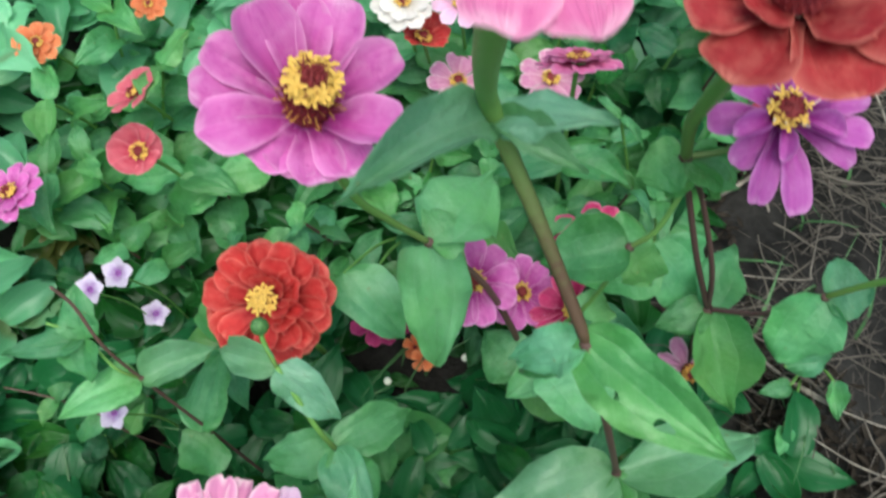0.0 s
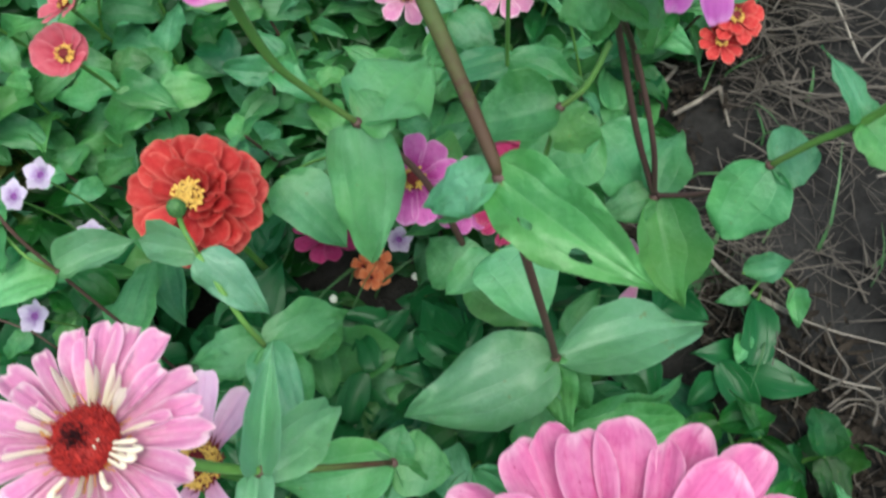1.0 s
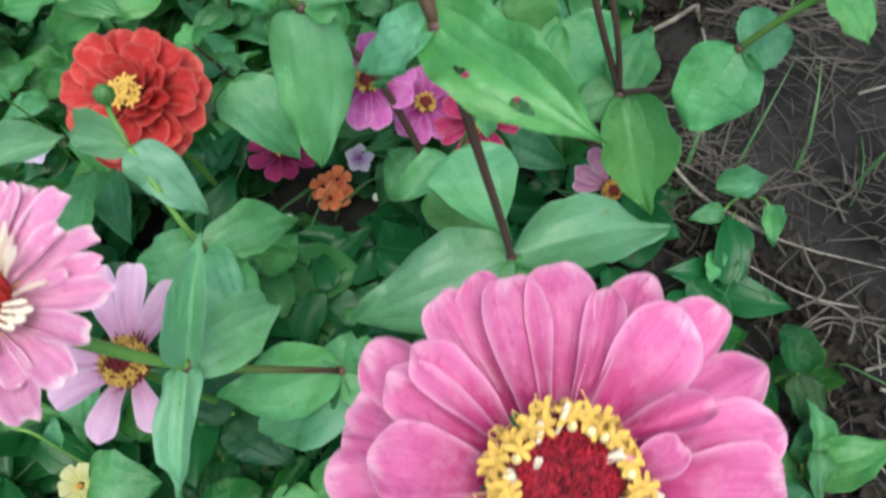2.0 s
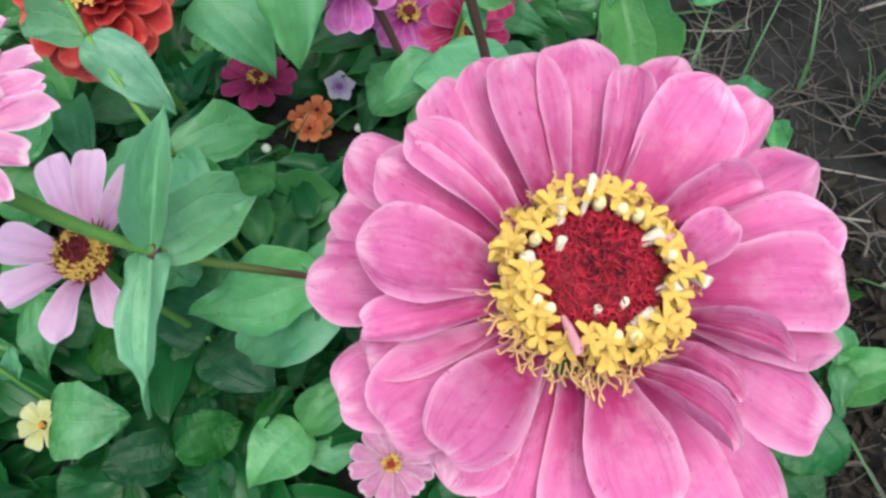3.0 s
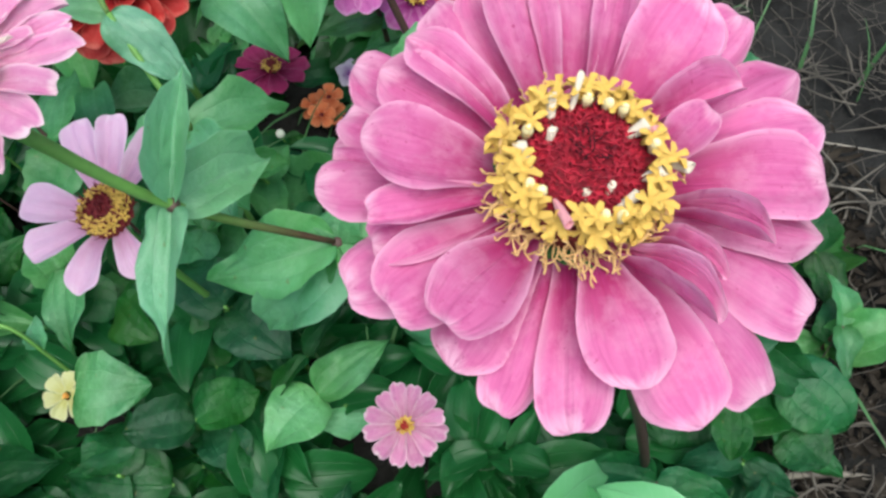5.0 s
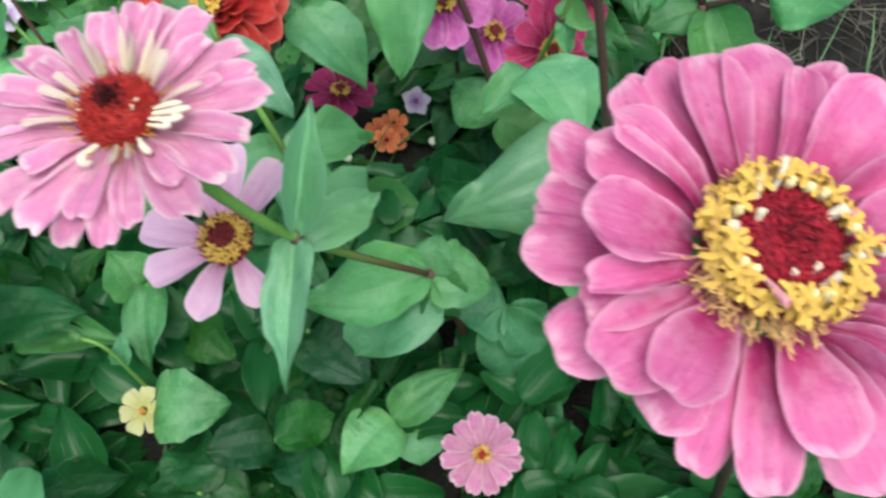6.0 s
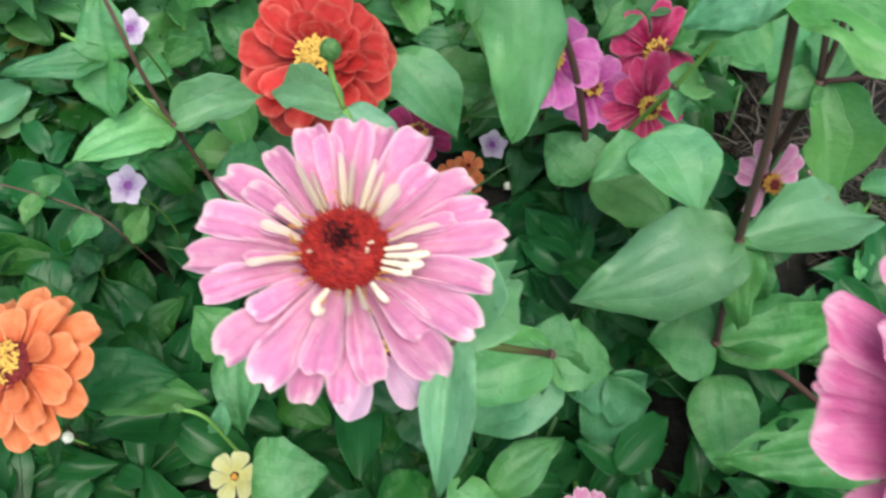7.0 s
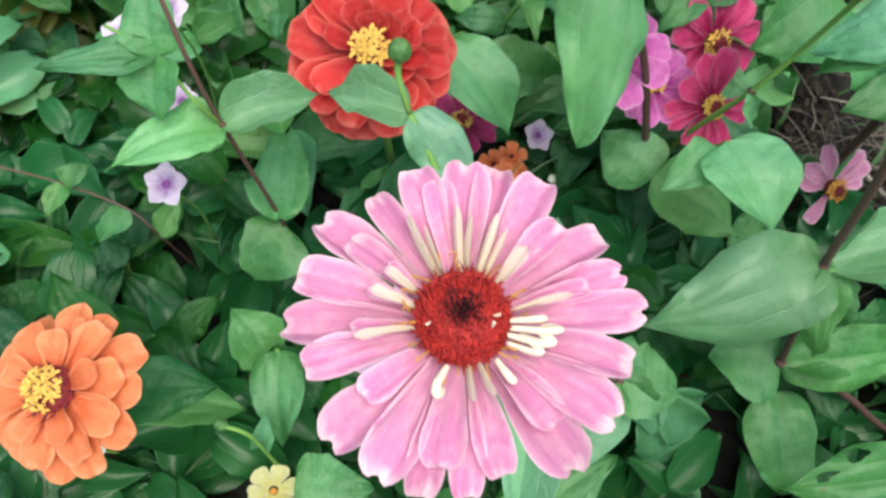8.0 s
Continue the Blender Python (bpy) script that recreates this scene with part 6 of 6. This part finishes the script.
def litter(name, count, seed, label, place, mat):
    """Shrivelled, curled dead leaves and crumbs in one mesh, dark in place of shade."""
    rnd = random.Random(seed)
    verts, faces = [], []
    for _ in range(count):
        x, y = place(rnd)
        o = Vector((x, y, height(x, y) + rnd.uniform(0.001, 0.012)))
        a, ln, w = rnd.uniform(0, 6.28), rnd.uniform(0.003, 0.014), rnd.uniform(0.2, 0.5)
        d, t = Vector((math.cos(a), math.sin(a), rnd.uniform(-0.3, 0.4))), Vector((-math.sin(a), math.cos(a), rnd.uniform(-0.5, 0.5)))
        curl, n = rnd.uniform(0.1, 0.5), len(verts)
        for k in range(5):
            c = k / 4
            wd = ln * w * 0.5 * math.sin(math.pi * (0.08 + 0.84 * c))
            for u in (-1, 0, 1):
                verts.append(o + d * (ln * c) + t * (u * wd * rnd.uniform(0.8, 1.2)) + Vector((0, 0, curl * ln * (abs(u) * 0.5 + (c - 0.5) ** 2))))
        for k in range(4):
            for u in range(2):
                b = n + 3 * k + u
                faces.append((b, b + 1, b + 4, b + 3))
    ob = new(name, mesh_of(name, verts, faces, mat))
    return tagged(ob, label, "litter", kind="stuff")


# near-black litter added at the plants' foot to imitate their shade on the soil
SHADE_LITTER = plain_material("dead_leaf", (0.008, 0.007, 0.006), (0.040, 0.033, 0.026), 90.0, 0.9, 0.1)
litter("leaf_litter", 2600, 41, "dark shrivelled leaf litter added for shade along the bed's edge", on_edge, SHADE_LITTER)
BLADE = plain_material("grass_blade", (0.035, 0.10, 0.035), (0.09, 0.20, 0.075), 30.0, 0.5)
blades("grass", 60, 12, "thin green grass blades on the bare strip", on_strip, BLADE)
blades("bed_grass", 700, 13, "thin green grass blades among the flowers", under_plants, BLADE)

# ---- seedlings that fill the bed ----
CLEAR = [(-0.020, 0.178, 0.035), (0.135, 0.213, 0.035), (0.115, 0.190, 0.02), (0.033, -0.009, 0.04), (0.03, -0.03, 0.035), (-0.132, 0.016, 0.042), (-0.135, -0.01, 0.035), (-0.10, 0.01, 0.03), (-0.014, 0.205, 0.045), (-0.046, 0.205, 0.05), (0.143, 0.163, 0.04), (0.1, 0.03, 0.02), (0.111, 0.065, 0.026), (0.133, 0.059, 0.026), (0.172, 0.047, 0.026)]


def seedling(x, y, tall, seed, mat, kind):
    """A young plant: a stem with crossed pairs of leaves."""
    rnd = random.Random(seed)
    z0 = height(x, y)
    p = plant("seedling", x, y, {"ovate": "young green plant with paired pointed leaves", "round": "low weed with rounded green leaves", "lance": "slender weed with narrow green leaves"}[kind], "plant", "seedlings", z0)
    lean = Vector((rnd.uniform(-0.25, 0.25), rnd.uniform(-0.3, 0.15), 1))
    top = Vector((x, y, z0)) + lean * tall
    mid = Vector((x, y, z0)) + lean * tall * 0.5 + Vector((rnd.uniform(-0.006, 0.006), rnd.uniform(-0.006, 0.006), 0))
    stem(p, [(x, y, z0 - 0.003), tuple(mid), tuple(top)], 0.0016, 0.0009, rnd.choice((STEM_GREEN, STEM_GREEN, STEM_BROWN)))
    pairs = max(2, int(tall / 0.03) + 1)
    a0 = rnd.uniform(0, math.pi)
    for i in range(pairs):
        t = (i + 1) / pairs
        b = Vector((x, y, z0)) + (mid - Vector((x, y, z0))) * min(1, 2 * t) + (top - mid) * max(0, 2 * t - 1)
        size = rnd.uniform(0.034, 0.062) * (1.05 - 0.35 * t) * (0.8 if kind != "ovate" else 1.0)
        for k in range(2):
            a = a0 + i * 1.57 + k * math.pi + rnd.uniform(-0.35, 0.35)
            tip = b + Vector((math.cos(a), math.sin(a), rnd.uniform(-0.45, 0.35))) * size
            leaf(p, tuple(b), tuple(tip), size * {"ovate": 0.55, "round": 0.78, "lance": 0.3}[kind], kind, rnd.choice((0.06, 0.12, 0.2)), rnd.choice((0.15, 0.3)), mat, (rnd.uniform(-0.3, 0.3), rnd.uniform(-0.6, 0.1), 1))


def far_foliage(name, places, label, mat, coarse, low=False):
    """Leafy growth joined into one mesh of many leaves."""
    rnd = random.Random(31)
    rows, cols = (5, 4) if coarse else (10, 8)
    shapes = []
    for k in ("ovate", "round", "lance"):
        for v in range(3):
            me = leaf_mesh(k, 0.12, 0.3, 0.2, v, mat.name, 0, rows, cols)
            co = np.ones((len(me.vertices), 4))
            co[:, :3] = [q.co for q in me.vertices]
            uv = [tuple(me.uv_layers[0].data[i].uv) for q in me.polygons for i in q.loop_indices]
            shapes.append((co, np.array([q.vertices[:] for q in me.polygons]), np.array(uv)))
    verts, faces, uvs, n = [], [], [], 0
    for x, y in places:
        tall = (0.35 if low else 1.6 if coarse else 1) * rnd.uniform(0.05, 0.14)
        for i in range(int(tall / 0.018) + 3):
            a = rnd.uniform(0, 6.28)
            size = rnd.uniform(0.03, 0.06) * (0.75 if low else 1.7 if coarse else 1)
            b = Vector((x + rnd.uniform(-0.012, 0.012), y + rnd.uniform(-0.012, 0.012), height(x, y) + tall * rnd.uniform(0.2, 1.0)))
            tip = b + Vector((math.cos(a), math.sin(a), rnd.uniform(-0.5, 0.35))) * size
            m = np.array(aim(b, tip, size * 0.55, (rnd.uniform(-0.3, 0.3), rnd.uniform(-0.6, 0.1), 1)))
            co, fa, uv = rnd.choice(shapes)
            verts.append((co @ m.T)[:, :3])
            faces.append(fa + n)
            uvs.append(uv)
            n += len(co)
    me = bpy.data.meshes.new(name)
    me.from_pydata(np.concatenate(verts), [], np.concatenate(faces).tolist())
    me.polygons.foreach_set("use_smooth", [True] * len(me.polygons))
    lay = me.uv_layers.new(name="UVMap")
    lay.data.foreach_set("uv", np.concatenate(uvs).ravel())
    me.materials.append(mat)
    tagged(new(name, me), label, "plants", kind="stuff")


def fill_bed():
    rnd = random.Random(21)
    placed, far_places = [], []
    tries = 0
    while len(placed) < 560 and tries < 30000:
        tries += 1
        x, y = rnd.uniform(-0.6, 0.26), rnd.uniform(-0.22, 0.9)
        if not in_bed(x, y) or any((x - a) ** 2 + (y - b) ** 2 < c * c for a, b, c in CLEAR):
            continue
        if any((x - a) ** 2 + (y - b) ** 2 < 0.024 ** 2 for a, b in placed):
            continue
        placed.append((x, y))
        if y > 0.42 or x < -0.30 or y < -0.08:
            far_places.append((x, y))
            continue
        far = y > 0.27
        tall = rnd.uniform(0.05, 0.13) if far else rnd.uniform(0.015, 0.07)
        kind = rnd.choice(("ovate", "ovate", "ovate", "round", "lance"))
        # low, near and left plants mostly get the darker green, as painted shade
        seedling(x, y, tall, 1000 + len(placed), LEAF if y > 0.10 + 0.10 * (tall < 0.045) + 0.09 * (x < -0.12) and rnd.random() < 0.85 or rnd.random() < (0.04 if x < -0.12 else 0.16) else LEAF_SHADED, kind)
    far_foliage("far_foliage", far_places[::2], "dense green leaves beyond the flowers", LEAF, False)
    # every other far plant is painted paler, as if sunlit
    far_foliage("fresh_foliage", far_places[1::2], "pale green leaves beyond the flowers, sunlight put into their colour", LEAF_PALE, False)
    under = []
    for _ in range(420):
        x, y = rnd.uniform(-0.32, 0.2), rnd.uniform(-0.1, 0.42)
        if in_bed(x + 0.02, y) and not any((x - a) ** 2 + (y - b) ** 2 < 0.3 * c * c for a, b, c in CLEAR):
            under.append((x, y))
    # both undergrowths use the darker green, which paints in shade below the canopy
    far_foliage("undergrowth", [q for q in under if q[1] < 0.2], "low weeds covering the soil, shade painted as darker green", LEAF_SHADED, False, True)
    far_foliage("green_undergrowth", [q for q in under if q[1] >= 0.2], "low weeds between the flower stems, shade painted as darker green", LEAF_SHADED, False, True)
    wide = []
    for _ in range(3600):
        x, y = rnd.uniform(-2.5, 2.9), rnd.uniform(-2.2, 3.2)
        ragged = 0.5 * noise.noise(Vector((x, y, 5)))
        if (x - 0.2) ** 2 / 6.0 + (y - 0.5) ** 2 / 6.0 < 1 + ragged and (x < -0.58 or y > 0.9 or y < -0.26 or x > 0.95) and not (0.18 + 0.06 * math.sin(5 * y) < x < 0.95 + 0.08 * math.sin(4 * y)):
            wide.append((x, y))
    far_foliage("wide_foliage", wide, "dense green growth of the wider flower bed", LEAF, True)


fill_bed()
